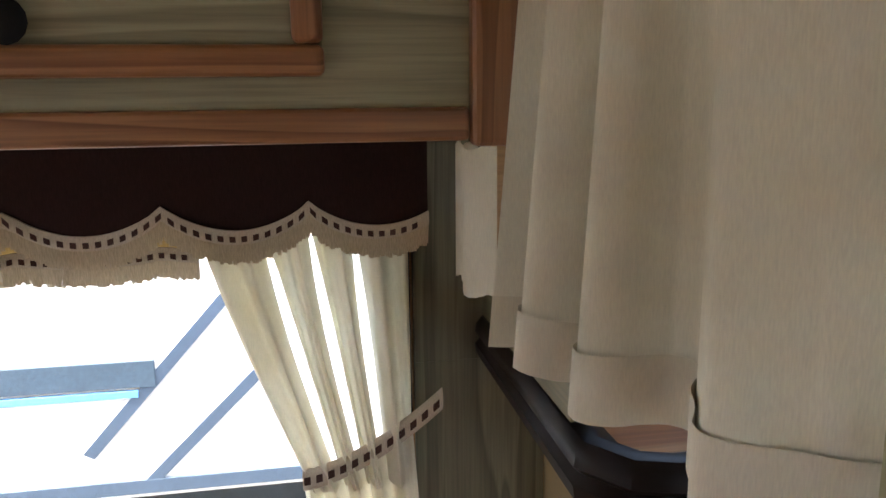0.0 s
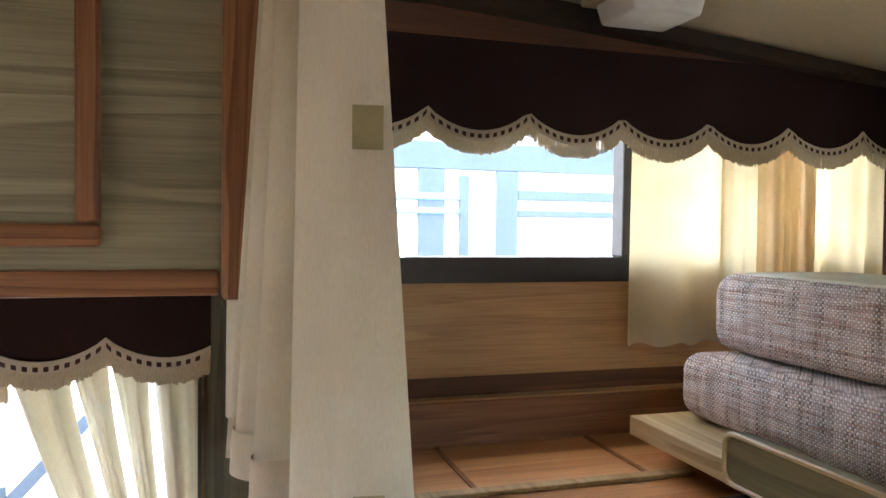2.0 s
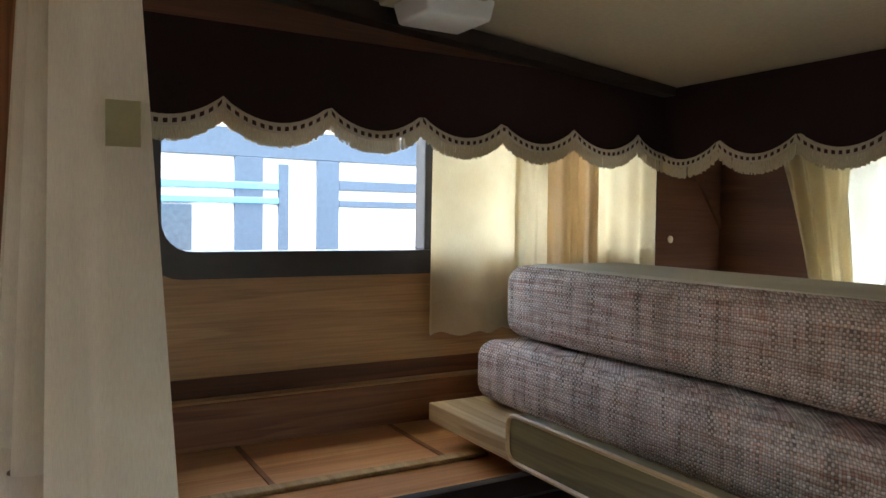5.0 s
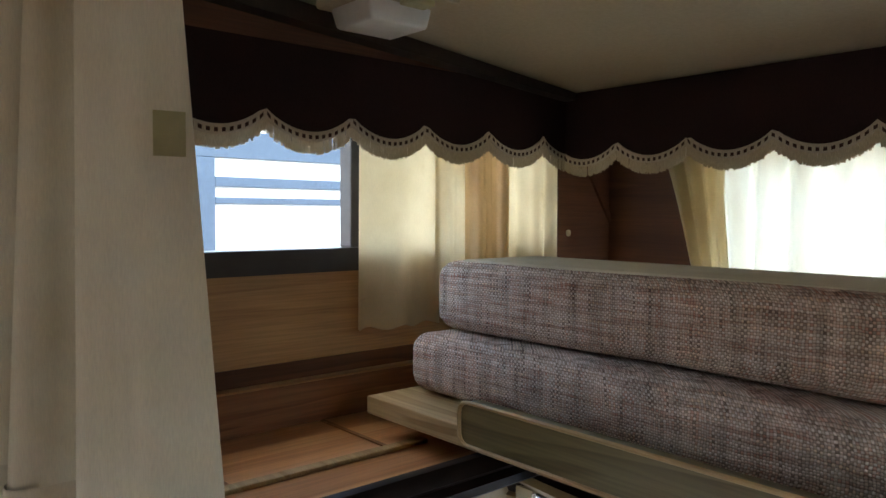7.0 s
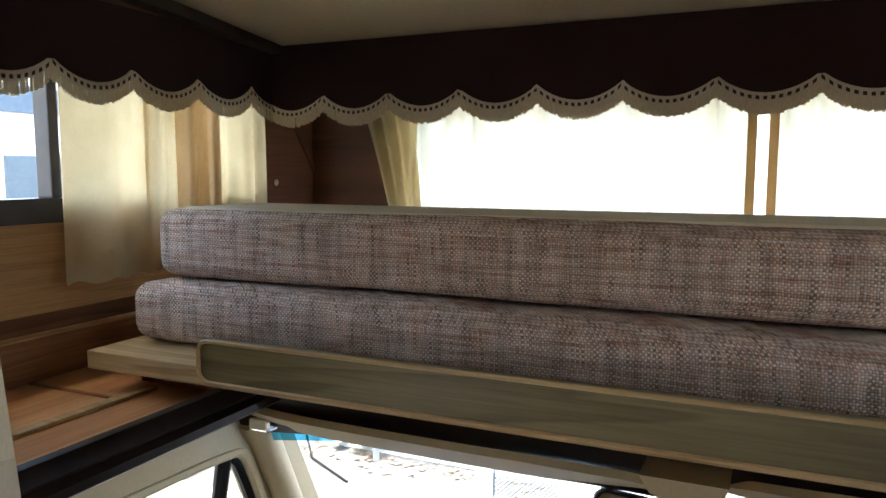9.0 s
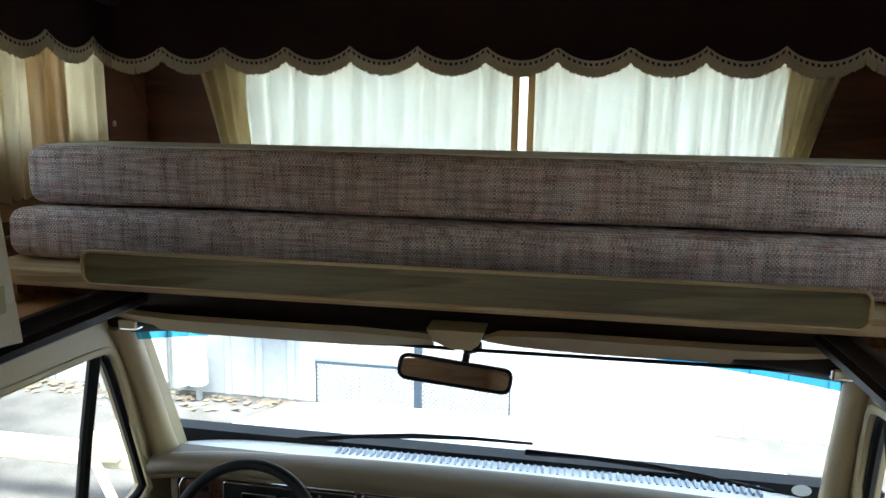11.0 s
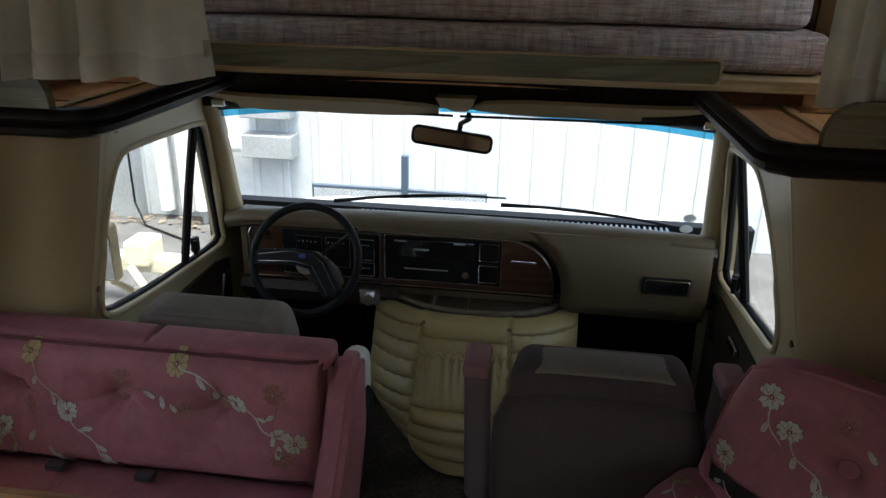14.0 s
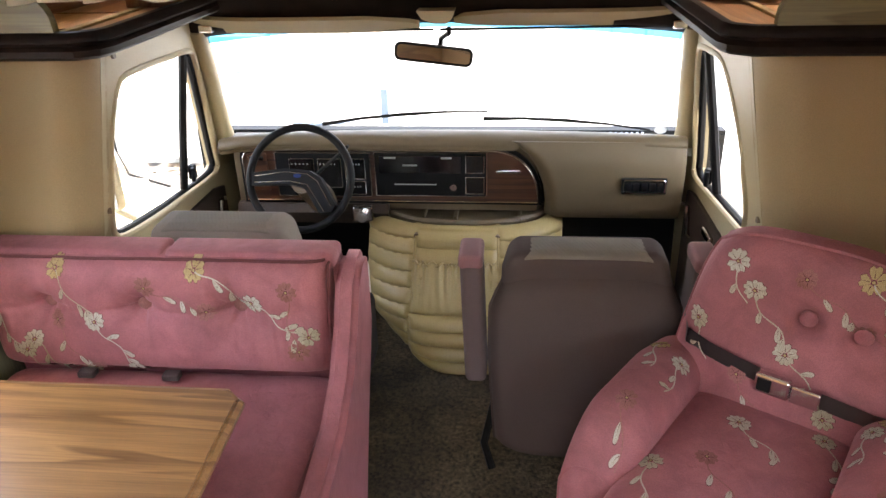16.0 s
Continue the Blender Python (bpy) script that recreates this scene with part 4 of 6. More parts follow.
# ---- dinette window, curtain ----
def window_unit(name, y0, y1, z0, z1, x, label, mull=()):
    w = thing(name, (x, (y0 + y1) / 2, z0), label, "window", kind="structure")
    fr = bmesh.new()
    rim, hole = rounded(y0 - 0.03, y1 + 0.03, z0 - 0.042, z1 + 0.03, 0.07, 6), rounded(y0 + 0.005, y1 - 0.005, z0 + 0.004, z1, 0.05, 6)
    lay = [([fr.verts.new((xx, p, q)) for p, q in rim], [fr.verts.new((xx, p, q)) for p, q in hole]) for xx in (x + 0.018, x - 0.04)]
    m = len(rim)
    for k in range(m):
        j = (k + 1) % m
        for o, h in lay:
            fr.faces.new((o[k], o[j], h[j], h[k]))
        for ring in (0, 1):
            fr.faces.new((lay[0][ring][k], lay[0][ring][j], lay[1][ring][j], lay[1][ring][k]))
    bmesh.ops.recalc_face_normals(fr, faces=fr.faces)
    part("window_frame", fr, GUNMETAL, w, "dark bronze aluminium frame", smooth=40)
    for y in mull:
        part("mullion", boxed(x - 0.03, x + 0.012, y - 0.011, y + 0.011, z0 + 0.004, z1, bevel=0.003), GUNMETAL, w)
    p = part("pane", boxed(x - 0.022, x - 0.018, y0, y1, z0, z1), GLASS, w)
    p.visible_shadow = False
    return w


window_unit("window_1", *BUNK, -HW, "dark-framed sliding window beside the bunk", (0.112,))
window_unit("window_2", *DIN, -HW, "dark-framed dinette window", ())
dc = thing("dinette_curtain", (-1.1, -0.8, 1.2), "beige tied-back curtain at the dinette window", "curtain")
def tied(u, v):
    k = max(0.0, 1 - v)
    left = -0.93 + 0.125 * k ** 1.15
    right = -0.665
    y = left + (right - left) * u
    return (-1.100 + 0.016 * math.sin(u * 31 + 0.9 * math.sin(u * 9)) * (0.45 + 0.55 * v), y, 1.30 + v * 0.37)
for u0, u1 in ((0.0, 0.30), (0.30, 0.52), (0.52, 0.73), (0.73, 1.0)):
    def fold(u, v, u0=u0, u1=u1):
        slit = 0.032 * math.sin(math.pi * min(1.0, 0.15 + 0.85 * v)) ** 0.7
        a, b = u0 + (slit if u0 > 0 else 0.0), u1 - (slit if u1 < 1 else 0.0)
        x, y, z = tied(a + (b - a) * u, v)
        return (x + 0.022 * math.sin(math.pi * u) + 0.004 * math.sin(u * 17 + v * 2), y, z)
    part("cloth_fold", sheet(bmesh.new(), fold, 26, 14, 0.002, (-1, 0, 0)), CREAM, dc, "gathered beige fold", smooth=60)
def tie_band(u, v):
    y = -0.815 + u * 0.19
    return (-1.082 + 0.006 * math.sin(v * math.pi), y, 1.305 + 0.10 * u ** 1.6 + v * 0.030)
tb = part("tie_band", sheet(bmesh.new(), tie_band, 24, 4, 0.004, (-1, 0, 0)), BRAID, dc, "braided tie band", smooth=60)
tq = bmesh.new()
for k in range(12):
    u0, u1 = k / 12 + 0.01, k / 12 + 0.055
    tq.faces.new([tq.verts.new(Vector(tie_band(u, v)) + Vector((0.003, 0, 0))) for u, v in ((u0, 0.4), (u1, 0.4), (u1, 0.75), (u0, 0.75))])
part("band_pattern", tq, BEAD, tb, "dark woven squares", kind="stuff")
def skirt(u, v):
    y = -0.815 + u * 0.15
    return (-1.10 + 0.010 * math.sin(u * 30), y + (1 - v) * 0.015, 1.16 + v * (0.15 + 0.09 * u ** 1.6))
part("lower_cloth", sheet(bmesh.new(), skirt, 40, 5, 0.002, (-1, 0, 0)), CREAM, dc, smooth=60)
# dome lamp, button and batten of the bunk
lamp = thing("dome_lamp", (-0.885, 0.01, 2.24), "cream ceiling lamp with a frosted white lens, switched off", "ceiling lamp")
part("switch", boxed(-0.825, -0.795, -0.02, 0.03, 2.204, 2.216, bevel=0.003), TAPE, lamp, "yellowed switch")
part("base", boxed(-0.965, -0.785, -0.085, 0.075, 2.214, 2.243, bevel=0.004), CEILING, lamp, "cream base")
lens = boxed(-0.95, -0.835, -0.07, 0.06, 2.180, 2.215, bevel=0.006, seg=2)
for v in lens.verts:
    k = (2.221 - v.co.z) / 0.037
    v.co.x = -0.875 + (v.co.x + 0.875) * (1 - 0.12 * k)
    v.co.y = -0.005 + (v.co.y + 0.005) * (1 - 0.12 * k)
part("lens", lens, WHITEPAINT, lamp, "frosted white lens", smooth=50)
single("snap_button", tube(bmesh.new(), [(-HW + 0.001, 0.79, 1.83), (-HW + 0.008, 0.79, 1.83), (-HW + 0.011, 0.79, 1.83)], [0.009, 0.009, 0.005], 12), TICKING, "round cream snap button on the wood paneling", "button", smooth=True)
bt = bmesh.new()
prism(bt, [(0.845, 2.02), (0.862, 2.03), (0.965, 1.882), (0.965, 1.858)], "x", -HW + 0.006, -HW + 0.014)
single("batten", bt, DARKOAK_Y, "slanting oak batten over a panel joint", "trim", "structure")

# ---- the cab: dashboard ----
dash = thing("dashboard", (0, 0.5, 0.62), "tan padded dashboard with a walnut and black instrument panel", "dashboard")
PADP = [(0.060, -0.060), (0.045, -0.020), (0.030, -0.004), (0.014, 0.0), (0.0, -0.002), (-0.012, -0.008), (-0.020, -0.019), (-0.022, -0.032), (-0.012, -0.044), (0.03, -0.048)]
def dashtop(u, v):
    a = 2 * u - 1
    dy, dz = PADP[round(v * 9)]
    bow = 0.052 * (1 - a * a) * (1 - max(0.0, v - 0.3) / 0.7)
    return (-0.862 + 1.724 * u, 0.436 + bow + dy, 0.973 + dz - 0.018 * max(0.0, -a) ** 10 - 0.004 * a ** 4)
part("top_pad", sheet(bmesh.new(), dashtop, 36, 9, 0.02, (0, 0.5, -0.8)), DASHTAN, dash, "tan vinyl top pad", smooth=60)
def glove(u, v):
    prof = [(0.424, 0.952), (0.404, 0.90), (0.398, 0.85), (0.400, 0.78), (0.410, 0.70), (0.43, 0.655), (0.47, 0.638), (0.56, 0.636)]
    y, z = prof[round(v * 7)]
    x0 = 0.185 + 0.185 * math.sqrt(max(0.0, 1 - (max(0.0, z - 0.702) / 0.252) ** 2))
    x = x0 + (0.862 - x0) * u
    y += 0.045 * (max(0, 0.10 - u) / 0.10) ** 2
    return (x, y, z)
gp = part("glove_pad", sheet(bmesh.new(), glove, 40, 7, 0.03, (0, 0.9, 0)), DASHTAN, dash, "tan padded glove compartment front", smooth=60)
vent = part("air_vent", boxed(0.640, 0.800, 0.385, 0.410, 0.768, 0.828, bevel=0.004), BLACK, dash, "black air vent")
rim = [(p, 0.3835, q) for p, q in rounded(0.647, 0.793, 0.774, 0.822, 0.006, 3)]
part("vent_trim", tube(bmesh.new(), rim, 0.0028, 6, True), CHROME, vent, "chrome trim")
for k in range(5):
    part("vent_slat", boxed(0.652 + k * 0.028, 0.675 + k * 0.028, 0.379, 0.390, 0.782, 0.814, bevel=0.002), GLOSSBLACK, vent)
part("panel_back", boxed(-0.83, 0.34, 0.478, 0.54, 0.66, 0.949), DASHTAN, dash)
def panel_outline(grow):
    """Instrument panel: rounded at the upper left, its far end swept down in a curve."""
    end = [(0.165 + (0.180 + grow) * math.cos(radians(a)), 0.702 + (0.208 + grow) * math.sin(radians(a)) ** 0.8) for a in range(0, 91, 9)]
    return [(-0.79 - grow, 0.702 - grow), (0.345 + grow, 0.702 - grow)] + end[1:] + [(-0.755, 0.910 + grow), (-0.78 - grow, 0.898 + grow), (-0.79 - grow, 0.875)]
part("panel_bezel", prism(bmesh.new(), panel_outline(0.012), "y", 0.462, 0.480), BLACK, dash, "black bezel")
wp = part("walnut_panel", prism(bmesh.new(), panel_outline(0.0), "y", 0.452, 0.4615), DASHWOOD, dash, "walnut-grained panel")
def chrome_rect(x0, x1, z0, z1, parent, y=0.447, r=0.006, w=0.0022):
    part("chrome_trim", tube(bmesh.new(), [(p, y, q) for p, q in rounded(x0, x1, z0, z1, r, 3)], w, 6, True), CHROME, parent, "thin chrome trim")
def black_bay(name, x0, x1, z0, z1, label):
    b = part(name, boxed(x0, x1, 0.440, 0.458, z0, z1, bevel=0.003), BLACK, dash, label)
    chrome_rect(x0, x1, z0, z1, b, 0.439)
    return b
tube_pts = [(x, 0.449, z) for x, z in panel_outline(-0.003)]
part("panel_trim", tube(bmesh.new(), tube_pts, 0.0025, 6, True), CHROME, dash, "chrome edge line")
clus = black_bay("instrument_pod", -0.655, -0.290, 0.728, 0.902, "black instrument cluster")
for x0, x1, z0, z1 in ((-0.60, -0.505, 0.765, 0.880), (-0.490, -0.400, 0.765, 0.880), (-0.385, -0.31, 0.80, 0.880), (-0.385, -0.31, 0.738, 0.79)):
    ga = part("gauge", boxed(x0, x1, 0.434, 0.441, z0, z1, bevel=0.003), GLOSSBLACK, clus, "dark gauge glass")
    chrome_rect(x0, x1, z0, z1, ga, 0.4335, 0.004, 0.0014)
    for k in range(5):
        part("gauge_mark", boxed(x0 + 0.008 + k * (x1 - x0 - 0.02) / 5, x0 + 0.012 + k * (x1 - x0 - 0.02) / 5, 0.4328, 0.4338, z1 - 0.024, z1 - 0.019), STEEL, ga)
radio = black_bay("radio_bay", -0.272, 0.150, 0.732, 0.905, "black radio and heater bay")
rd = part("radio", boxed(-0.255, 0.055, 0.432, 0.441, 0.825, 0.893, bevel=0.003), GLOSSBLACK, radio, "black radio face")
for x0, x1, z in ((-0.235, -0.19, 0.886), (-0.02, 0.02, 0.886), (-0.165, -0.11, 0.857)):
    part("lettering_bar", boxed(x0, x1, 0.4305, 0.4325, z - 0.003, z + 0.003), STEEL, rd)
part("heater_slide", boxed(-0.20, -0.04, 0.436, 0.4415, 0.777, 0.780), STEEL, radio, "heater slide marks")
part("heater_knob", tube(bmesh.new(), [(0.025, 0.441, 0.772), (0.025, 0.424, 0.772)], 0.013, 16), CHROME, radio, "round chrome knob", smooth=True)
for z0, z1 in ((0.825, 0.895), (0.742, 0.812)):
    bay = part("pocket", boxed(0.070, 0.142, 0.434, 0.4415, z0, z1, bevel=0.002), GLOSSBLACK, radio)
    chrome_rect(0.072, 0.140, z0 + 0.002, z1 - 0.002, bay, 0.4335, 0.003, 0.0016)
part("name_badge", boxed(0.185, 0.275, 0.447, 0.4525, 0.822, 0.832, bevel=0.001), CHROME, dash, "plain chrome badge bar")
sw = part("switch_plate", boxed(-0.765, -0.69, 0.444, 0.4525, 0.745, 0.895, bevel=0.003), DASHWOOD, dash, "walnut switch plate")
for z in (0.77, 0.80, 0.87):
    part("switch", boxed(-0.755, -0.70, 0.434, 0.4445, z, z + 0.016, bevel=0.003), BLACK, sw)
part("lower_panel", prism(bmesh.new(), [(0.45, 0.69), (0.43, 0.66), (0.47, 0.60), (0.60, 0.58), (0.60, 0.69)], "x", -0.83, -0.23), DARKBROWN, dash, "dark brown knee panel")
ign = part("ignition_plate", boxed(-0.365, -0.285, 0.405, 0.44, 0.635, 0.695, bevel=0.006), CHROME, dash, "chrome ignition plate")
part("ignition_lock", tube(bmesh.new(), [(-0.325, 0.405, 0.663), (-0.325, 0.385, 0.663)], 0.022, 16), CHROME, ign, smooth=True)

# ---- steering wheel ----
C0 = Vector((-0.487, 0.19, 0.892))
TW = Matrix.Rotation(radians(-27), 3, "X")
def onwheel(x, z, out=0.0):
    return C0 + TW @ Vector((x, -out, z))
sw = thing("steering_wheel", (-0.487, 0.40, 0.62), "black two-spoke steering wheel with a padded hub", "steering wheel")
part("rim", tube(bmesh.new(), [onwheel(0.179 * math.cos(2 * math.pi * k / 56), 0.179 * math.sin(2 * math.pi * k / 56)) for k in range(56)], 0.0135, 10, True), BLACK, sw, smooth=True)
hub = bmesh.new()
outline = [(-0.172, 0.018), (-0.172, -0.028), (-0.03, -0.022), (0.02, -0.035), (0.075, -0.125), (0.118, -0.122), (0.135, -0.095), (0.075, 0.005), (0.035, 0.028), (-0.05, 0.036)]
lo = [hub.verts.new(onwheel(x, z, -0.02)) for x, z in outline]
hi = [hub.verts.new(onwheel(x * 0.97, z * 0.95, 0.018)) for x, z in outline]
hub.faces.new(lo[::-1])
hub.faces.new(hi)
for k in range(len(outline)):
    j = (k + 1) % len(outline)
    hub.faces.new((lo[k], lo[j], hi[j], hi[k]))
bmesh.ops.recalc_face_normals(hub, faces=hub.faces)
hb = part("hub_pad", hub, BLACK, sw, "black padded spokes")
part("spoke_line", tube(bmesh.new(), [onwheel(x, z, 0.0185) for x, z in ((-0.155, 0.006), (-0.05, 0.022), (0.03, 0.014), (0.065, -0.01), (0.115, -0.095))], 0.0016, 5), CHROME, hb, "chrome line")
part("spoke_line", tube(bmesh.new(), [onwheel(x, z, 0.0185) for x, z in ((-0.155, -0.016), (-0.035, -0.010), (0.03, -0.022), (0.09, -0.113))], 0.0016, 5), CHROME, hb, "chrome line")
em = bmesh.new()
em.faces.new([em.verts.new(onwheel(-0.005 + 0.014 * math.cos(a), 0.008 + 0.007 * math.sin(a), 0.0192)) for a in [2 * math.pi * k / 18 for k in range(18)]])
part("emblem", em, EMBLEM, hb, "small blue oval")
part("column", tube(bmesh.new(), [onwheel(0, -0.01, -0.02), onwheel(0, -0.01, -0.10), Vector((-0.487, 0.46, 0.70))], [0.04, 0.048, 0.055], 14), TRAYBROWN, sw, "brown steering column", smooth=True)
part("turn_lever", tube(bmesh.new(), [onwheel(-0.02, 0.0, -0.07), onwheel(-0.13, 0.03, -0.06)], 0.006, 8), CHROME, sw)
part("gear_lever", tube(bmesh.new(), [onwheel(0.03, 0.02, -0.08), onwheel(0.12, 0.09, -0.05), onwheel(0.16, 0.12, -0.03)], 0.006, 8), BLACK, sw, smooth=True)

# ---- mirror, visors ----
mi = thing("rear_view_mirror", (0.0, 0.36, 1.25), "black-framed rear-view mirror hanging tilted from the glass", "mirror")
ml, mr = Vector((-0.155, 0.345, 1.298)), Vector((0.100, 0.385, 1.260))
ax = (mr - ml).normalized()
upv = Vector((0.0, 0.12, 1.0))
upv = (upv - ax * upv.dot(ax)).normalized()
nv = ax.cross(upv).normalized()
if nv.y > 0:
    nv = -nv
ctr = (ml + mr) / 2
def onmirror(pts, out):
    return [ctr + ax * p + upv * q + nv * out for p, q in pts]
shape = rounded(-0.130, 0.130, -0.027, 0.027, 0.018, 5)
bm = bmesh.new()
a, b = [bm.verts.new(p) for p in onmirror(shape, 0.0)], [bm.verts.new(p) for p in onmirror([(p * 0.9, q * 0.7) for p, q in shape], -0.025)]
bm.faces.new(a)
bm.faces.new(b[::-1])
for k in range(len(a)):
    bm.faces.new((a[k], a[(k + 1) % len(a)], b[(k + 1) % len(a)], b[k]))
bmesh.ops.recalc_face_normals(bm, faces=bm.faces)
part("mirror_case", bm, BLACK, mi)
part("mirror_rim", tube(bmesh.new(), onmirror(shape, 0.001), 0.005, 6, True), BLACK, mi)
bm = bmesh.new()
bm.faces.new([bm.verts.new(p) for p in onmirror(rounded(-0.126, 0.126, -0.024, 0.024, 0.015, 5), 0.002)])
part("mirror_glass", bm, MIRROR, mi, "silvered glass")
part("stalk", tube(bmesh.new(), [ctr + nv * -0.02 + ax * 0.02, ctr + Vector((0.025, 0.02, 0.05)), Vector((0.03, 0.335, 1.355)), Vector((0.03, 0.315, 1.372))], 0.009, 8), BLACK, mi, smooth=True)
for s in (-1, 1):
    vz = thing("sun_visor", (s * 0.4, 0.16, 1.38), "tan vinyl sun visor folded up" if s < 0 else "tan vinyl sun visor hanging slightly lower", "sun visor", "sun visors")
    def vis(u, v, s=s):
        k = 0.35 + 0.65 * min(1.0, u / 0.22) ** 0.6
        low = (1.374 if s < 0 else 1.390) + 0.012 * (2 * u - 1) ** 4
        return (s * (0.055 + u * 0.72), 0.236 - v * 0.070 * k, low + 0.050 * v * k)
    part("visor_pad", sheet(bmesh.new(), vis, 26, 5, 0.014, (0, 0.7, 0.7)), CABCREAM if s < 0 else TANVINYL, vz, smooth=50)
    part("visor_rod", tube(bmesh.new(), [(s * 0.01, 0.232, 1.383), (s * 0.74, 0.232, 1.388)], 0.0045, 6), BLACK, vz)
    part("visor_mount", boxed(s * 0.72, s * 0.765, 0.19, 0.235, 1.385, 1.41, bevel=0.005), CHROME, vz)
single("visor_bracket", prism(bmesh.new(), [(-0.05, 1.455), (0.065, 1.455), (0.055, 1.43), (0.04, 1.418), (0.0, 1.418), (-0.035, 1.432)], "y", 0.12, 0.20), CABCREAM, "cream plastic bracket between the two visors", "bracket")

# ---- engine cover ----
eng = thing("engine_cover", (0.06, 0.3, FLOOR), "tan quilted vinyl engine cover with a gathered pocket", "engine cover")
ETOP = 0.645
def cover_edges(k):
    """Left and right edge at a share k of the height."""
    low = max(0.0, 0.42 - k) / 0.42
    return -0.312 + 0.17 * low ** 1.3, 0.440 - 0.13 * low ** 1.3
def cover_y(x, k, lift=0.0):
    l0, r0 = cover_edges(k)
    a = (2 * x - l0 - r0) / (r0 - l0)
    round_top = 0.035 * max(0.0, (k - 0.93) / 0.07) ** 2
    return 0.115 + 0.205 * k + 0.03 * math.sin(math.pi * min(1.0, k * 1.15)) * -1 + 0.17 * abs(a) ** 3.2 + round_top - lift
SEAM = (-0.108, 0.195)
def pleat(x, z, k):
    """Puffed rolls between stitched lines; those of the side fields slope and are offset."""
    mid = SEAM[0] - 0.035 * (1 - k) < x < SEAM[1] + 0.02 * (1 - k)
    f = (z - FLOOR) / 0.054 + (0.0 if mid else 0.45 + (SEAM[0] - x if x < 0 else x - SEAM[1]) * 1.6)
    puff = abs(math.sin(f * math.pi)) ** 0.34
    edge = min(abs(x - (SEAM[0] - 0.035 * (1 - k))), abs(x - (SEAM[1] + 0.02 * (1 - k))))
    return 0.022 * puff * min(1.0, 0.25 + edge / 0.02) + (0.012 if mid and k < 0.42 else 0.0)
def cov(u, v):
    z = FLOOR + 0.015 + v * (ETOP - FLOOR - 0.015)
    l0, r0 = cover_edges(v)
    x = l0 + (r0 - l0) * u
    return (x, cover_y(x, v, pleat(x, z, v) + 0.004 * noise.noise(Vector((x * 11, z * 17, 0)))), z)
part("quilted_cover", sheet(bmesh.new(), cov, 90, 150, 0.03, (0, 0.9, 0)), DOGHOUSE, eng, "pleated tan vinyl", smooth=75)
part("cover_body", prism(bmesh.new(), [(-0.285, 0.62), (-0.290, 0.53), (-0.20, 0.44), (-0.06, 0.385), (0.19, 0.385), (0.33, 0.44), (0.415, 0.53), (0.41, 0.62)], "z", 0.30, ETOP - 0.018), DOGHOUSE, eng)
part("cover_foot", prism(bmesh.new(), [(-0.13, 0.62), (-0.13, 0.34), (-0.02, 0.20), (0.15, 0.20), (0.29, 0.34), (0.29, 0.62)], "z", FLOOR, 0.30), DOGHOUSE, eng)
def pocket(u, v):
    x = SEAM[0] - 0.010 + u * (SEAM[1] - SEAM[0] + 0.010)
    z = 0.375 + v * 0.165 + 0.014 * math.sin(math.pi * u) * (1 - v)
    ruff = 0.010 * math.sin(u * 58 + 1.4 * math.sin(u * 13)) * v ** 1.5
    k = (z - FLOOR) / (ETOP - FLOOR)
    return (x, cover_y(x, k) - 0.016 - 0.022 * math.sin(math.pi * u) ** 0.6 * (0.4 + 0.6 * math.sin(math.pi * min(1.0, v * 0.8 + 0.1))) + ruff, z + 0.004 * math.sin(u * 58))
pk = part("pocket", sheet(bmesh.new(), pocket, 90, 12, 0.005, (0, 0.9, 0)), DOGHOUSE, eng, "gathered vinyl pocket", smooth=70)
part("pocket_elastic", tube(bmesh.new(), [Vector(pocket(k / 60, 1.0)) + Vector((0, -0.002, 0)) for k in range(61)], 0.005, 6), DOGHOUSE, pk, smooth=True)
for x0, d in zip(SEAM, (-0.035, 0.02)):
    run = [(x0 + d * (1 - k / 20), cover_y(x0 + d * (1 - k / 20), k / 20) - 0.008, FLOOR + (ETOP - FLOOR) * k / 20) for k in range(4, 20)]
    part("pleat_seam", tube(bmesh.new(), run, 0.0045, 6), DOGHOUSE, eng, smooth=True)
    yb = cover_y(x0, 0.955)
    part("cover_button", tube(bmesh.new(), [(x0, yb + 0.01, 0.620), (x0, yb - 0.012, 0.620)], 0.010, 12), TRAYBROWN, eng, smooth=True)
rim = [(-0.272, 0.525), (-0.235, 0.47), (-0.12, 0.405), (0.0, 0.380), (0.13, 0.380), (0.25, 0.405), (0.345, 0.47), (0.385, 0.525)]
tr = part("tray", prism(bmesh.new(), rim + [(0.385, 0.62), (-0.272, 0.62)], "z", ETOP - 0.018, ETOP - 0.010), TRAYTAN, eng, "brown plastic console tray")
part("tray_rim", tube(bmesh.new(), [(x, y, ETOP + 0.004) for x, y in rim], 0.012, 8), TRAYTAN, tr, smooth=True)
for x0 in (-0.10, 0.025, 0.27):
    part("tray_divider", boxed(x0, x0 + 0.014, 0.41, 0.60, ETOP - 0.0095, ETOP + 0.012, bevel=0.004), TRAYTAN, tr)

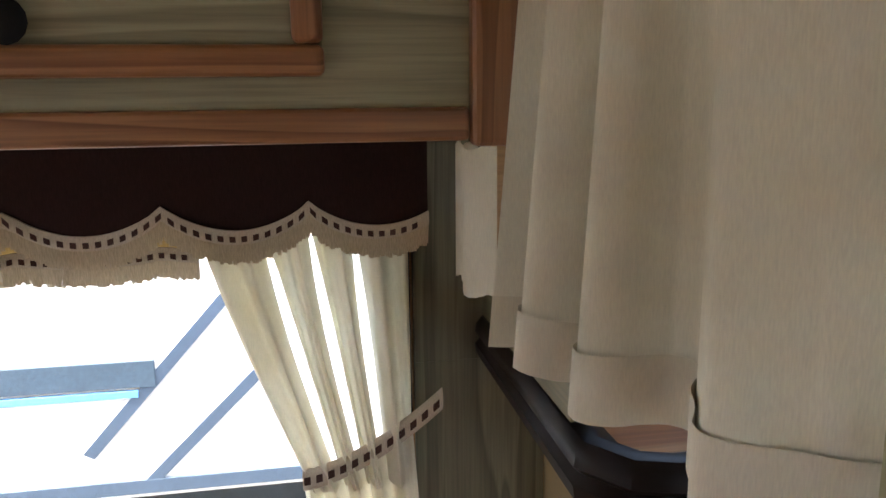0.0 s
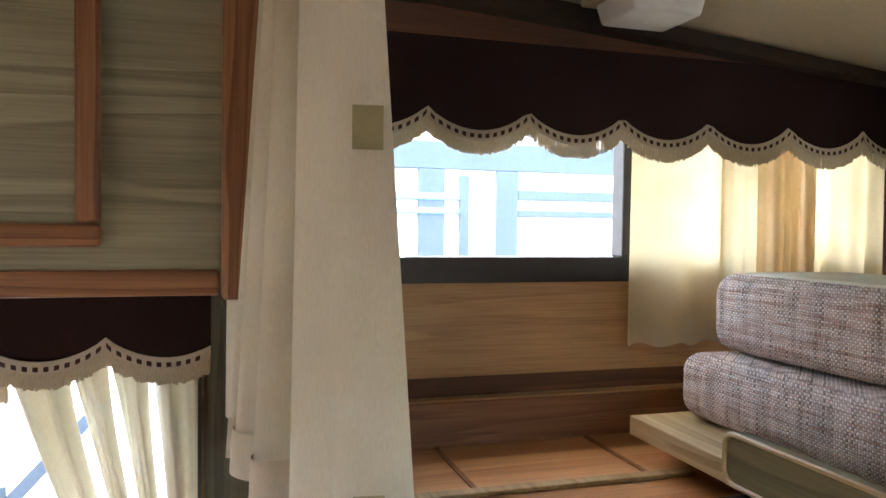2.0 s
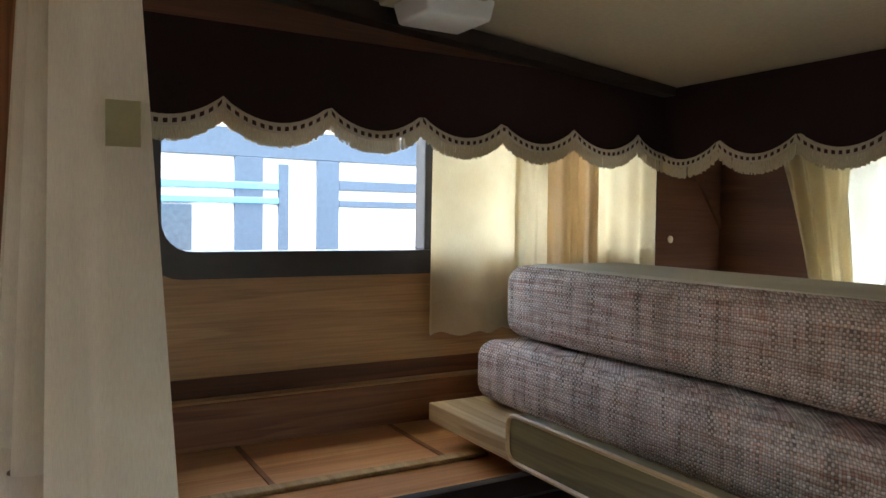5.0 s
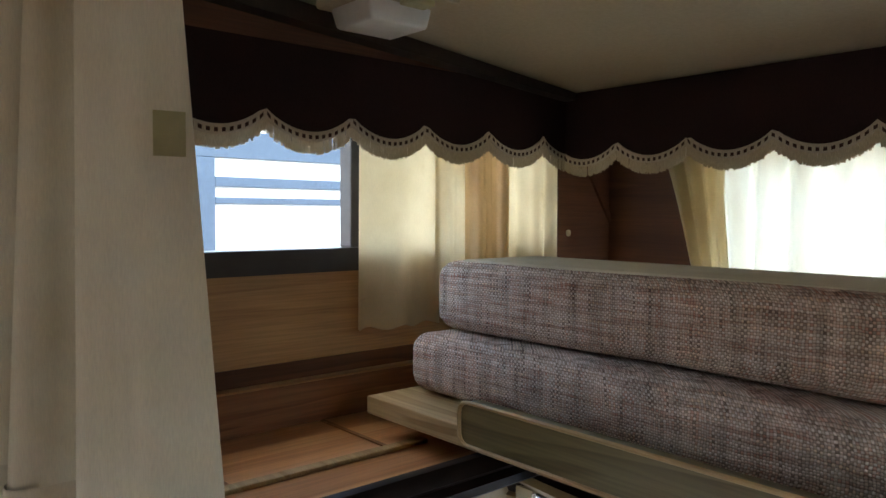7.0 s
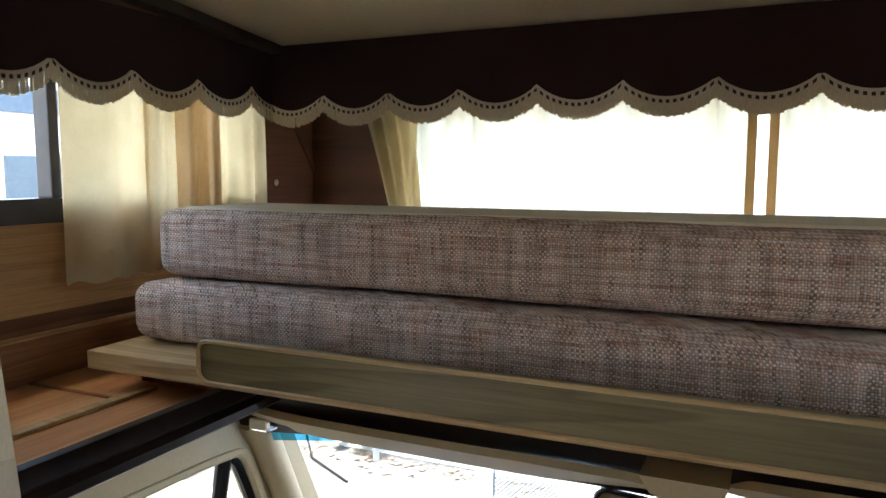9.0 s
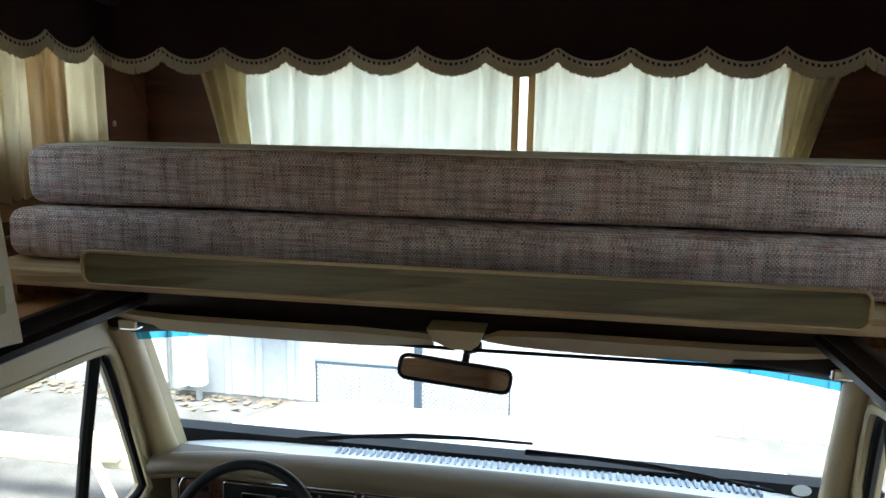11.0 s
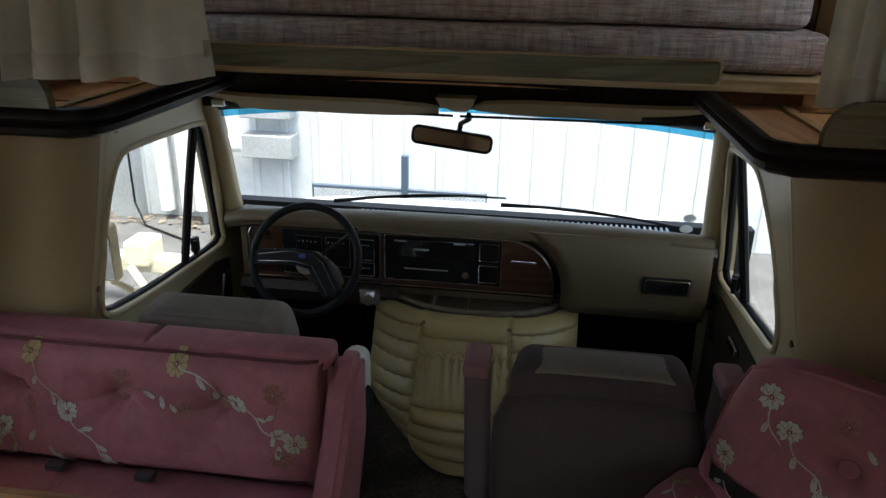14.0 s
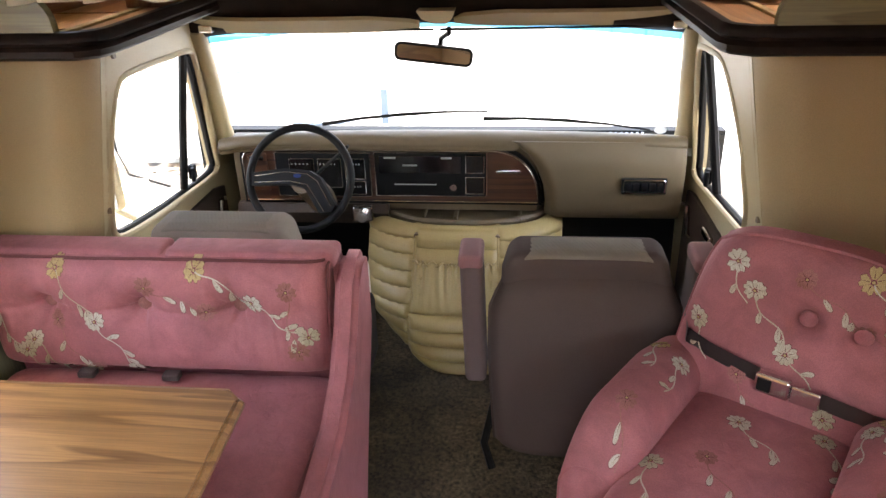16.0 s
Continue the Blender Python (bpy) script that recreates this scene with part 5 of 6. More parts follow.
# ---- bucket seats ----
def bucket(name, cx, y, top, material, ribs, label, arms, w=0.50):
    st = thing(name, (cx, y, FLOOR), label, "seat", "cab seats")
    z0, z1 = top - 0.61, top - 0.056
    def slab(u, v, f):
        a = 2 * u - 1
        half = w / 2 * (0.93 + 0.07 * min(1.0, v * 1.8)) * (1 - 0.17 * max(0.0, v - 0.82) ** 1.3 / 0.18 ** 1.3)
        z = z0 + (z1 - z0) * v - 0.022 * abs(a) ** 5 * v + 0.05 * abs(a) ** 4 * (1 - v) ** 3
        edge = max(0.0, 1 - abs(a) ** 8) ** 0.5 * max(0.0, 1 - abs(2 * v - 1) ** 12) ** 0.5
        return (cx + half * a, y - 0.07 * (1 - v) + f * (0.012 + 0.055 * edge), z)
    bm = bmesh.new()
    sheet(bm, lambda u, v: slab(u, v, -1), 30, 24)
    sheet(bm, lambda u, v: slab(u, v, 1), 30, 24)
    for row in ([(k / 30, 0.0) for k in range(31)], [(k / 30, 1.0) for k in range(31)], [(0.0, k / 24) for k in range(25)], [(1.0, k / 24) for k in range(25)]):
        for (u0, v0), (u1, v1) in zip(row, row[1:]):
            bm.faces.new([bm.verts.new(slab(u, v, f)) for u, v, f in ((u0, v0, -1), (u1, v1, -1), (u1, v1, 1), (u0, v0, 1))])
    bmesh.ops.remove_doubles(bm, verts=bm.verts, dist=0.0006)
    bmesh.ops.recalc_face_normals(bm, faces=bm.faces)
    part("backrest", bm, material, st, smooth=60)
    rim = [slab(0, v / 12, -0.9) for v in range(13)] + [slab(u / 12, 1, -0.9) for u in range(1, 13)] + [slab(1, 1 - v / 12, -0.9) for v in range(1, 13)]
    part("back_piping", tube(bmesh.new(), rim, 0.005, 6), material, st, smooth=True)
    hw = w * 0.435
    hbm = boxed(cx - hw, cx + hw, y - 0.040, y + 0.10, top - 0.125, top - 0.004, bevel=0.034, seg=6)
    for v in hbm.verts:
        k = max(0.0, (v.co.z - (top - 0.125)) / 0.12)
        v.co.x = cx + (v.co.x - cx) * (1.03 - 0.14 * k ** 1.5)
    hr = part("headrest", hbm, material, st, smooth=60)
    def rib(u, v):
        a = 2 * u - 1
        front = min(1.0, v * 3.0)
        weave = 0.0010 * math.sin(u * 190 + v * 28) * (1 - abs(a) ** 6) * math.sin(math.pi * v)
        return (cx + a * hw * 0.80, y - 0.036 + 0.024 * front ** 1.4 + max(0.0, v - 0.33) * 0.11, top - 0.015 + 0.014 * front ** 0.7 - 0.016 * abs(a) ** 9 + weave)
    part("ribbed_top", sheet(bmesh.new(), rib, 150, 27, 0.003, (0, 0.3, -1)), ribs, hr, "light ribbed cloth", smooth=60)
    part("seat_cushion", boxed(cx - w / 2, cx + w / 2, y + 0.04, y + 0.50, FLOOR + 0.24, FLOOR + 0.40, bevel=0.05, seg=4), material, st, smooth=60)
    part("pedestal", boxed(cx - 0.13, cx + 0.13, y + 0.12, y + 0.40, FLOOR, FLOOR + 0.24, bevel=0.01), BLACK, st, "black seat pedestal")
    for s in arms:
        ax0 = cx + s * (w / 2 + 0.050)
        arm_bm = boxed(ax0 - 0.030, ax0 + 0.030, y - 0.03, y + 0.085, top - 0.395, top - 0.020, bevel=0.018, seg=4)
        for v in arm_bm.verts:
            k = (v.co.z - (top - 0.395)) / 0.375
            v.co.x -= s * 0.014 * (1 - k)
            v.co.y -= 0.03 * (1 - k)
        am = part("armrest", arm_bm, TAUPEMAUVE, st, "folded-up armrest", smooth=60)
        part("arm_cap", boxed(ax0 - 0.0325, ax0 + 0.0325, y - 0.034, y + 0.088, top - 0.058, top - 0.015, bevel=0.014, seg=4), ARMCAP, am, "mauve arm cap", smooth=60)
    part("recline_lever", tube(bmesh.new(), [(cx - w / 2 + 0.02, y + 0.12, FLOOR + 0.26), (cx - w / 2 - 0.015, y - 0.02, FLOOR + 0.16), (cx - w / 2 + 0.01, y - 0.06, FLOOR + 0.10)], 0.012, 8), BLACK, st, smooth=True)
    return st


dst = bucket("driver_seat", -0.550, -0.380, 0.986, TAUPELIGHT, TAUPERIB, "light taupe cloth driver seat with a ribbed headrest", (), 0.47)
part("side_bolster", boxed(-0.305, -0.222, -0.36, 0.02, 0.42, 0.70, bevel=0.04, seg=4), WHITEVINYL, dst, "off-white vinyl arm beside the seat", smooth=60)
part("bolster_shell", boxed(-0.26, -0.198, -0.36, -0.05, 0.36, 0.60, bevel=0.03, seg=3), BLACK, dst, "black plastic side shell", smooth=60)
bucket("passenger_seat", 0.442, -0.43, 0.948, TAUPE, TAUPERIB, "dark taupe cloth passenger seat seen from behind, armrests folded up", (-1, 1))

# ---- embroidery: sprays of five-petal flowers, leaves and vines laid on a surface ----
def embroider(parent, surf, sprays, seed, size=1.0, reach=26):
    """surf(u, v) gives a point and a normal, u and v in metres."""
    rnd = random.Random(seed)
    sets = {"flower_white": bmesh.new(), "flower_gold": bmesh.new(), "flower_rose": bmesh.new(), "outline": bmesh.new()}
    def lay(bm, pts, lift=0.0035):
        vs = []
        for u, v in pts:
            p, nrm = surf(u, v)
            vs.append(bm.verts.new(p + nrm * lift))
        bm.faces.new(vs)
    def shape(u, v, ang, ln, wd, notch):
        pts = []
        for k in range(12):
            a = 2 * math.pi * k / 12
            px = ln * (0.52 + 0.48 * math.cos(a)) * (1 - notch * (0.22 if k == 0 else 0.0))
            py = wd * math.sin(a) * (1 + 0.30 * math.cos(a)) * (1 + 0.12 * math.sin(5 * a + ang))
            pts.append((u + px * math.cos(ang) - py * math.sin(ang), v + px * math.sin(ang) + py * math.cos(ang)))
        return pts
    def petal(key, u, v, ang, ln, wd, notch=1):
        """A stitched petal over a slightly larger dark one, split by a thin dark vein."""
        if key != "flower_rose":
            lay(sets["outline"], shape(u, v, ang, ln * 1.04, wd * 1.09, notch), 0.0034)
        lay(sets[key], shape(u, v, ang, ln, wd, notch), 0.0040)
        c, d = math.cos(ang), math.sin(ang)
        w = wd * 0.09
        lay(sets["outline"], [(u + ln * 0.15 * c - w * d, v + ln * 0.15 * d + w * c), (u + ln * 0.15 * c + w * d, v + ln * 0.15 * d - w * c), (u + ln * 0.72 * c, v + ln * 0.72 * d)], 0.0048)
    def flower(key, u, v, r):
        t0, squash = rnd.uniform(0, 6), rnd.uniform(0.85, 1.1)
        for k in range(5):
            an = t0 + k * 1.2566 + rnd.uniform(-0.12, 0.12)
            petal(key, u + 0.16 * r * math.cos(an), v + 0.16 * r * math.sin(an), an, r * 0.92 * squash * rnd.uniform(0.9, 1.1), r * 0.42)
        lay(sets["outline"], [(u + 0.20 * r * math.cos(a * 0.785), v + 0.20 * r * math.sin(a * 0.785)) for a in range(8)], 0.0052)
        lay(sets["flower_gold"], [(u + 0.13 * r * math.cos(a * 1.047), v + 0.13 * r * math.sin(a * 1.047)) for a in range(6)], 0.0058)
    for u0, v0, kind, turn in sprays:
        u, v, ang = u0, v0, radians(turn)
        pts = [(u, v)]
        for k in range(reach):
            ang += 0.26 * math.sin(k * 0.62 + u0 * 9)
            u, v = u + 0.0130 * size * math.cos(ang), v + 0.0130 * size * math.sin(ang)
            pts.append((u, v))
        key2 = "flower_white" if kind != "flower_rose" else "flower_rose"
        for (a, b), (c, d) in zip(pts, pts[1:]):
            l = math.hypot(c - a, d - b) or 1
            nx, ny = -(d - b) / l * 0.0015, (c - a) / l * 0.0015
            lay(sets[key2], [(a - nx, b - ny), (c - nx, d - ny), (c + nx, d + ny), (a + nx, b + ny)], 0.0048)
        flower(kind, *pts[0], 0.026 * size)
        for j in range(13, reach + 1, 13):
            flower("flower_white" if kind == "flower_gold" else kind, *pts[j], 0.026 * size)
        for k in [j for j in (4, 8, 10, 17, 21, 23) if j < reach]:
            sd = 1 if k % 2 else -1
            an = math.atan2(pts[k + 1][1] - pts[k][1], pts[k + 1][0] - pts[k][0]) + sd * rnd.uniform(0.5, 0.9)
            petal("flower_white", *pts[k], an, 0.036 * size * rnd.uniform(0.8, 1.15), 0.0062 * size, 0)
    names = {"flower_white": ("white_embroidery", STITCH_WHITE), "flower_gold": ("gold_embroidery", STITCH_GOLD), "flower_rose": ("rose_embroidery", STITCH_ROSE), "outline": ("dark_outline_stitching", STITCH_DARK)}
    for key, bm in sets.items():
        nm, mt = names[key]
        part(nm, bm, mt, parent, nm.replace("_", " ") + " of flowers and leaves", kind="stuff")


# ---- dinette bench ----
bench = thing("dinette_bench", (-0.65, -0.8, FLOOR), "mauve velvet dinette bench with a tufted floral backrest", "bench")
part("back_frame", boxed(-1.13, -0.185, -0.535, -0.475, 0.50, 0.955, bevel=0.012), MAUVE, bench, "mauve upholstered back")
for x0, x1 in ((-1.13, -0.632), (-0.628, -0.188)):
    part("top_rail", boxed(x0, x1, -0.565, -0.468, 0.936, 0.980, bevel=0.016, seg=4), MAUVE, bench, "padded top rail", smooth=60)
BUT = [(-0.955, 0.836), (-0.697, 0.836), (-0.440, 0.836)]
def tuft(x, z):
    u, v = (x + 1.12) / 0.92, (z - 0.655) / 0.317
    e = max(0.0, 1 - abs(2 * u - 1) ** 14) ** 0.5 * max(0.0, 1 - abs(2 * v - 1) ** 6) ** 0.5
    h = 0.075 * e
    for bx, bz in BUT:
        d2 = (x - bx) ** 2 + (z - bz) ** 2
        th = math.atan2(z - bz, x - bx)
        h -= 0.020 * math.exp(-d2 / 0.0008) + 0.026 * math.exp(-d2 / 0.0042) + 0.007 * math.exp(-d2 / 0.0050) * (0.5 + 0.5 * math.cos(7 * th + bx * 40)) ** 3
        h -= 0.014 * math.exp(-((x - bx) ** 2) / 0.00022) * math.exp(-abs(z - bz) / 0.06)
    near = min(abs(x - bx) for bx, _ in BUT)
    h -= (0.013 * math.exp(-((z - 0.836) ** 2) / 0.00008) + 0.008 * math.exp(-((z - 0.836) ** 2) / 0.0015)) * math.exp(-near / 0.09)
    h += 0.004 * noise.noise(Vector((x * 14, 0, z * 9))) + 0.0025 * noise.noise(Vector((x * 60, 3, z * 12))) * (1.4 - abs(2 * v - 1))
    return -0.545 - h - (0.955 - z) * 0.10
bc = part("backrest_cushion", sheet(bmesh.new(), lambda u, v: (-1.12 + 0.92 * u, tuft(-1.12 + 0.92 * u, 0.655 + 0.317 * v), 0.655 + 0.317 * v), 190, 64, 0.03, (0, 1, 0)), MAUVE, bench, "tufted mauve velvet", smooth=70)
for bx, bz in BUT:
    part("tuft_button", tube(bmesh.new(), [(bx, tuft(bx, bz) + 0.004, bz), (bx, tuft(bx, bz) - 0.026, bz), (bx, tuft(bx, bz) - 0.032, bz)], [0.018, 0.018, 0.009], 14), STITCH_ROSE, bc, "pale rose button", smooth=True)
def bsurf(u, v):
    e = 0.004
    p = Vector((u, tuft(u, v), v))
    a, b = Vector((u + e, tuft(u + e, v), v)) - p, Vector((u, tuft(u, v + e), v + e)) - p
    nrm = a.cross(b).normalized()
    return p, (nrm if nrm.y < 0 else -nrm)
embroider(bc, bsurf, [(-0.895, 0.948, "flower_gold", -43), (-0.533, 0.948, "flower_gold", -43), (-1.10, 0.86, "flower_white", -43)], 4, 1.0)
embroider(bc, bsurf, [(-0.665, 0.905, "flower_rose", -45), (-0.300, 0.905, "flower_rose", -60), (-0.915, 0.805, "flower_rose", -40), (-0.985, 0.755, "flower_white", -25)], 6, 1.0, 13)
part("back_piping", tube(bmesh.new(), [(-1.12 + 0.92 * k / 60, tuft(-1.12 + 0.92 * k / 60, 0.966) - 0.002, 0.967) for k in range(61)] + [(-0.203, tuft(-0.212, 0.966 - 0.30 * k / 30), 0.966 - 0.30 * k / 30) for k in range(1, 31)], 0.0045, 6), STITCH_DARK, bc, "dark welt round the cushion", smooth=True)
part("seat_welt", tube(bmesh.new(), [(-0.186, -0.60, 0.650), (-0.186, -0.80, 0.655), (-0.186, -1.0, 0.652), (-0.186, -1.16, 0.64)], 0.006, 6), STITCH_DARK, bench, "dark welt beside the seat", smooth=True)
def seatfn(u, v):
    x, y = -1.12 + 0.94 * u, -0.56 - 0.63 * v
    e = max(0.0, 1 - abs(2 * u - 1) ** 16) ** 0.5 * max(0.0, 1 - abs(2 * v - 1) ** 10) ** 0.5
    return (x, y, 0.585 + 0.055 * e + 0.003 * noise.noise(Vector((x * 8, y * 8, 0))))
part("seat_cushion", sheet(bmesh.new(), seatfn, 60, 36, 0.09, (0, 0, -1)), MAUVE, bench, "worn mauve velvet seat", smooth=70)
part("bench_box", boxed(-1.13, -0.19, -1.16, -0.54, FLOOR, 0.57), OAK_X, bench, "wooden bench base")
sidep = [(-0.78, FLOOR), (-0.62, 0.48), (-0.47, 0.75), (-0.47, 0.94), (-0.49, 0.96), (-0.55, 0.957), (-0.61, 0.92), (-0.66, 0.84), (-0.74, 0.75), (-0.86, 0.69), (-1.05, 0.665), (-1.16, 0.66), (-1.19, 0.63), (-1.19, FLOOR)]
bm = bmesh.new()
prism(bm, sidep, "x", -0.182, -0.122)
bmesh.ops.bevel(bm, geom=[e for e in bm.edges if abs(e.verts[0].co.x - e.verts[1].co.x) < 0.001], offset=0.015, segments=3, affect="EDGES")
part("side_panel", bm, MAUVE, bench, "padded mauve side panel", smooth=50)
for x in (-0.855, -0.625):
    part("lap_belt", boxed(x - 0.022, x + 0.022, -0.665, -0.635, 0.655, 0.672, bevel=0.003), BELT, bench, "black lap belt end")

# ---- dinette table ----
tb = thing("dinette_table", (-0.7, -1.3, FLOOR), "brown wood-grained dinette table with a clipped corner", "table")
bm = bmesh.new()
prism(bm, [(-1.14, -0.955), (-0.335, -0.955), (-0.30, -0.985), (-0.28, -1.70), (-1.14, -1.70)], "z", 0.835, 0.862)
bmesh.ops.bevel(bm, geom=[e for e in bm.edges if abs(e.verts[0].co.z - e.verts[1].co.z) < 0.001], offset=0.004, segments=2, affect="EDGES")
part("tabletop", bm, TABLETOP, tb)
part("edge_band", tube(bmesh.new(), [(-1.14, -0.953, 0.8485), (-0.334, -0.953, 0.8485), (-0.298, -0.984, 0.8485), (-0.278, -1.70, 0.8485)], 0.011, 6), TABLETOP, tb, "matching edge band")
part("leg", tube(bmesh.new(), [(-0.60, -1.35, FLOOR), (-0.60, -1.35, 0.835)], 0.03, 12), CHROME, tb, smooth=True)

# ---- armchair, turned towards the aisle ----
ARM = Matrix.Translation((0.90, -0.66, 0)) @ Matrix.Rotation(radians(-33), 4, "Z")
chair = thing("armchair", (0.85, -0.85, FLOOR), "mauve floral velvet swivel armchair turned towards the aisle", "armchair")
def moved(bm):
    bmesh.ops.transform(bm, matrix=ARM, verts=bm.verts)
    return bm
CB = [(0.023, 0.923), (0.133, 0.916)]
def back_half(v):
    return 0.272 * (1 - 0.34 * max(0.0, v - 0.2) ** 1.2)
def backpt(x, z):
    """Front skin of the chair's back, in the chair's own axes."""
    v = max(0.0, min(1.0, (z - 0.60) / 0.50))
    a = max(-1.0, min(1.0, x / back_half(v)))
    e = max(0.0, 1 - abs(a) ** 5) ** 0.5 * max(0.0, 1 - abs(2 * v - 1) ** 9) ** 0.5
    h = 0.095 * e
    for bx, bz in CB:
        d2 = (x - bx) ** 2 + (z - bz) ** 2
        h -= 0.042 * math.exp(-d2 / 0.0006) + 0.014 * math.exp(-d2 / 0.004)
    return 0.005 + (v - 0.5) * 0.05 - h
def cback(u, v):
    a = 2 * u - 1
    z = 0.60 + 0.485 * v
    x = back_half(v) * a
    y = backpt(x, z)
    z -= 0.055 * abs(a) ** 4 * max(0.0, (v - 0.6) / 0.4) ** 2
    return (x, y, z)
bk = part("backrest", moved(sheet(bmesh.new(), cback, 70, 60, 0.06, (0, 1, 0))), MAUVE, chair, "rounded velvet backrest", smooth=70)
part("back_piping", moved(tube(bmesh.new(), [Vector(cback(0, k / 24)) + Vector((0, 0.004, 0)) for k in range(25)] + [Vector(cback(k / 24, 1)) + Vector((0, 0.004, 0)) for k in range(1, 25)] + [Vector(cback(1, 1 - k / 24)) + Vector((0, 0.004, 0)) for k in range(1, 25)], 0.006, 6)), MAUVE, bk, smooth=True)
for bx, bz in CB:
    y = backpt(bx, bz)
    part("button", moved(tube(bmesh.new(), [(bx, y + 0.004, bz), (bx, y - 0.026, bz), (bx, y - 0.031, bz)], [0.019, 0.019, 0.012], 18)), MAUVE, bk, "velvet button", smooth=True)
R3 = ARM.to_3x3()
def csurf(u, v):
    e = 0.004
    p = Vector((u, backpt(u, v), v))
    a, b = Vector((u + e, backpt(u + e, v), v)) - p, Vector((u, backpt(u, v + e), v + e)) - p
    nrm = a.cross(b).normalized()
    nrm = nrm if nrm.y < 0 else -nrm
    return ARM @ p, R3 @ nrm
embroider(bk, csurf, [(-0.088, 0.971, "flower_white", -62), (0.008, 1.025, "flower_rose", -58), (0.125, 1.05, "flower_gold", -75)], 9, 0.97)
embroider(bk, csurf, [(-0.20, 0.86, "flower_white", -50), (-0.135, 1.025, "flower_white", -66), (-0.09, 0.76, "flower_rose", -60)], 10, 0.97, 8)
def seat2(u, v):
    x, y = -0.215 + 0.43 * u, -0.035 - 0.55 * v
    e = max(0.0, 1 - abs(2 * u - 1) ** 5) ** 0.5 * max(0.0, 1 - abs(2 * v - 1) ** 7) ** 0.5
    return (x, y, 0.600 + 0.095 * e)
se = part("seat_cushion", moved(sheet(bmesh.new(), seat2, 44, 44, 0.16, (0, 0, -1))), MAUVE, chair, "plump velvet seat", smooth=70)
def s2surf(u, v):
    p = Vector(seat2((u + 0.215) / 0.43, -(v + 0.035) / 0.55))
    return ARM @ p, Vector((0, 0, 1))
embroider(se, s2surf, [(-0.155, -0.41, "flower_white", -65), (-0.045, -0.19, "flower_white", -52), (-0.062, -0.34, "flower_rose", -60), (0.12, -0.14, "flower_white", -80)], 12, 0.97, 11)
for s in (-1, 1):
    def arm(u, v, s=s):
        y = -0.015 - 0.50 * v
        top = 0.785 - 0.03 * (1 - min(1.0, v * 4)) - 0.20 * max(0.0, (v - 0.62) / 0.38) ** 2.2
        w = 0.080 * (1 - 0.65 * max(0.0, (v - 0.90) / 0.10) ** 2)
        cx = s * (0.246 + 0.008 * v)
        a = math.pi * u
        c, d = math.cos(a), math.sin(a)
        lo = 0.34
        if u < 0.18 or u > 0.82:
            k = (u if u < 0.5 else 1 - u) / 0.18
            return (cx + w * (1 if u < 0.5 else -1), y, lo + (top - w - lo) * k)
        a = math.pi * (u - 0.18) / 0.64
        return (cx + w * math.cos(a), y, top - w + w * math.sin(a))
    bm = sheet(bmesh.new(), arm, 44, 34)
    bm.verts.ensure_lookup_table()
    cap = [bm.verts[44 * 0 + k * 35 + 34] for k in range(45)]
    bm.faces.new(cap)
    bmesh.ops.recalc_face_normals(bm, faces=bm.faces)
    ap = part("arm_pad", moved(bm), MAUVE, chair, "rounded velvet arm", smooth=60)
    part("arm_piping", moved(tube(bmesh.new(), [arm(k / 44, 0.93) for k in range(45)], 0.004, 6)), MAUVE, ap, smooth=True)
    def asurf(u, v, arm=arm):
        """u: metres over the top from the middle, v: metres towards the front."""
        uu, vv = max(0.0, min(1.0, 0.5 - u / 0.39)), max(0.0, min(1.0, (-v - 0.015) / 0.50))
        p = Vector(arm(uu, vv))
        q1, q2 = Vector(arm(min(1, uu + 0.01), vv)) - Vector(arm(max(0, uu - 0.01), vv)), Vector(arm(uu, min(1, vv + 0.01))) - Vector(arm(uu, max(0, vv - 0.01)))
        nrm = q1.cross(q2).normalized()
        mid = Vector((s * 0.25, p.y, 0.60))
        return ARM @ p, R3 @ (nrm if nrm.dot(p - mid) > 0 else -nrm)
    embroider(ap, asurf, [(0.05 if s < 0 else -0.05, -0.16, "flower_white", -110), (-0.02, -0.12, "flower_gold", -100), (0.01, -0.36, "flower_rose", -95)], 15 + s, 0.9, 10)
part("base_box", moved(boxed(-0.22, 0.22, -0.46, 0.02, FLOOR, FLOOR + 0.36, bevel=0.02)), MAUVE, chair)
bl = thing("seat_belt", (0.9, -0.8, 0.75), "dark seat belt with a chrome buckle lying across the armchair", "seat belt")
def strap(pts, w=0.022):
    bm = bmesh.new()
    prev = None
    for k, p in enumerate(pts):
        p = Vector(p)
        row = [bm.verts.new(p + Vector((0, 0, w))), bm.verts.new(p + Vector((0, 0.008, -w)))]
        if prev:
            bm.faces.new((prev[0], row[0], row[1], prev[1]))
        prev = row
    bmesh.ops.solidify(bm, geom=bm.faces[:], thickness=0.003)
    return bm
def front(x, z, out):
    return ARM @ Vector((x, backpt(x, z) - out, z))
part("webbing", strap([front(-0.262, 0.808, 0.002), front(-0.22, 0.806, 0.012), front(-0.16, 0.798, 0.010), front(-0.11, 0.790, 0.010), front(-0.04, 0.780, 0.012)]), BELT, bl, "dark webbing")
part("webbing", strap([front(0.09, 0.768, 0.014), front(0.14, 0.761, 0.010), front(0.19, 0.752, 0.010), front(0.235, 0.742, 0.010), front(0.262, 0.735, 0.004)]), TAUPEMAUVE, bl, "faded webbing")
yb = backpt(0.0, 0.775)
bk2 = part("buckle", moved(boxed(-0.045, 0.030, yb - 0.034, yb - 0.010, 0.752, 0.800, bevel=0.006)), CHROME, bl, "chrome buckle")
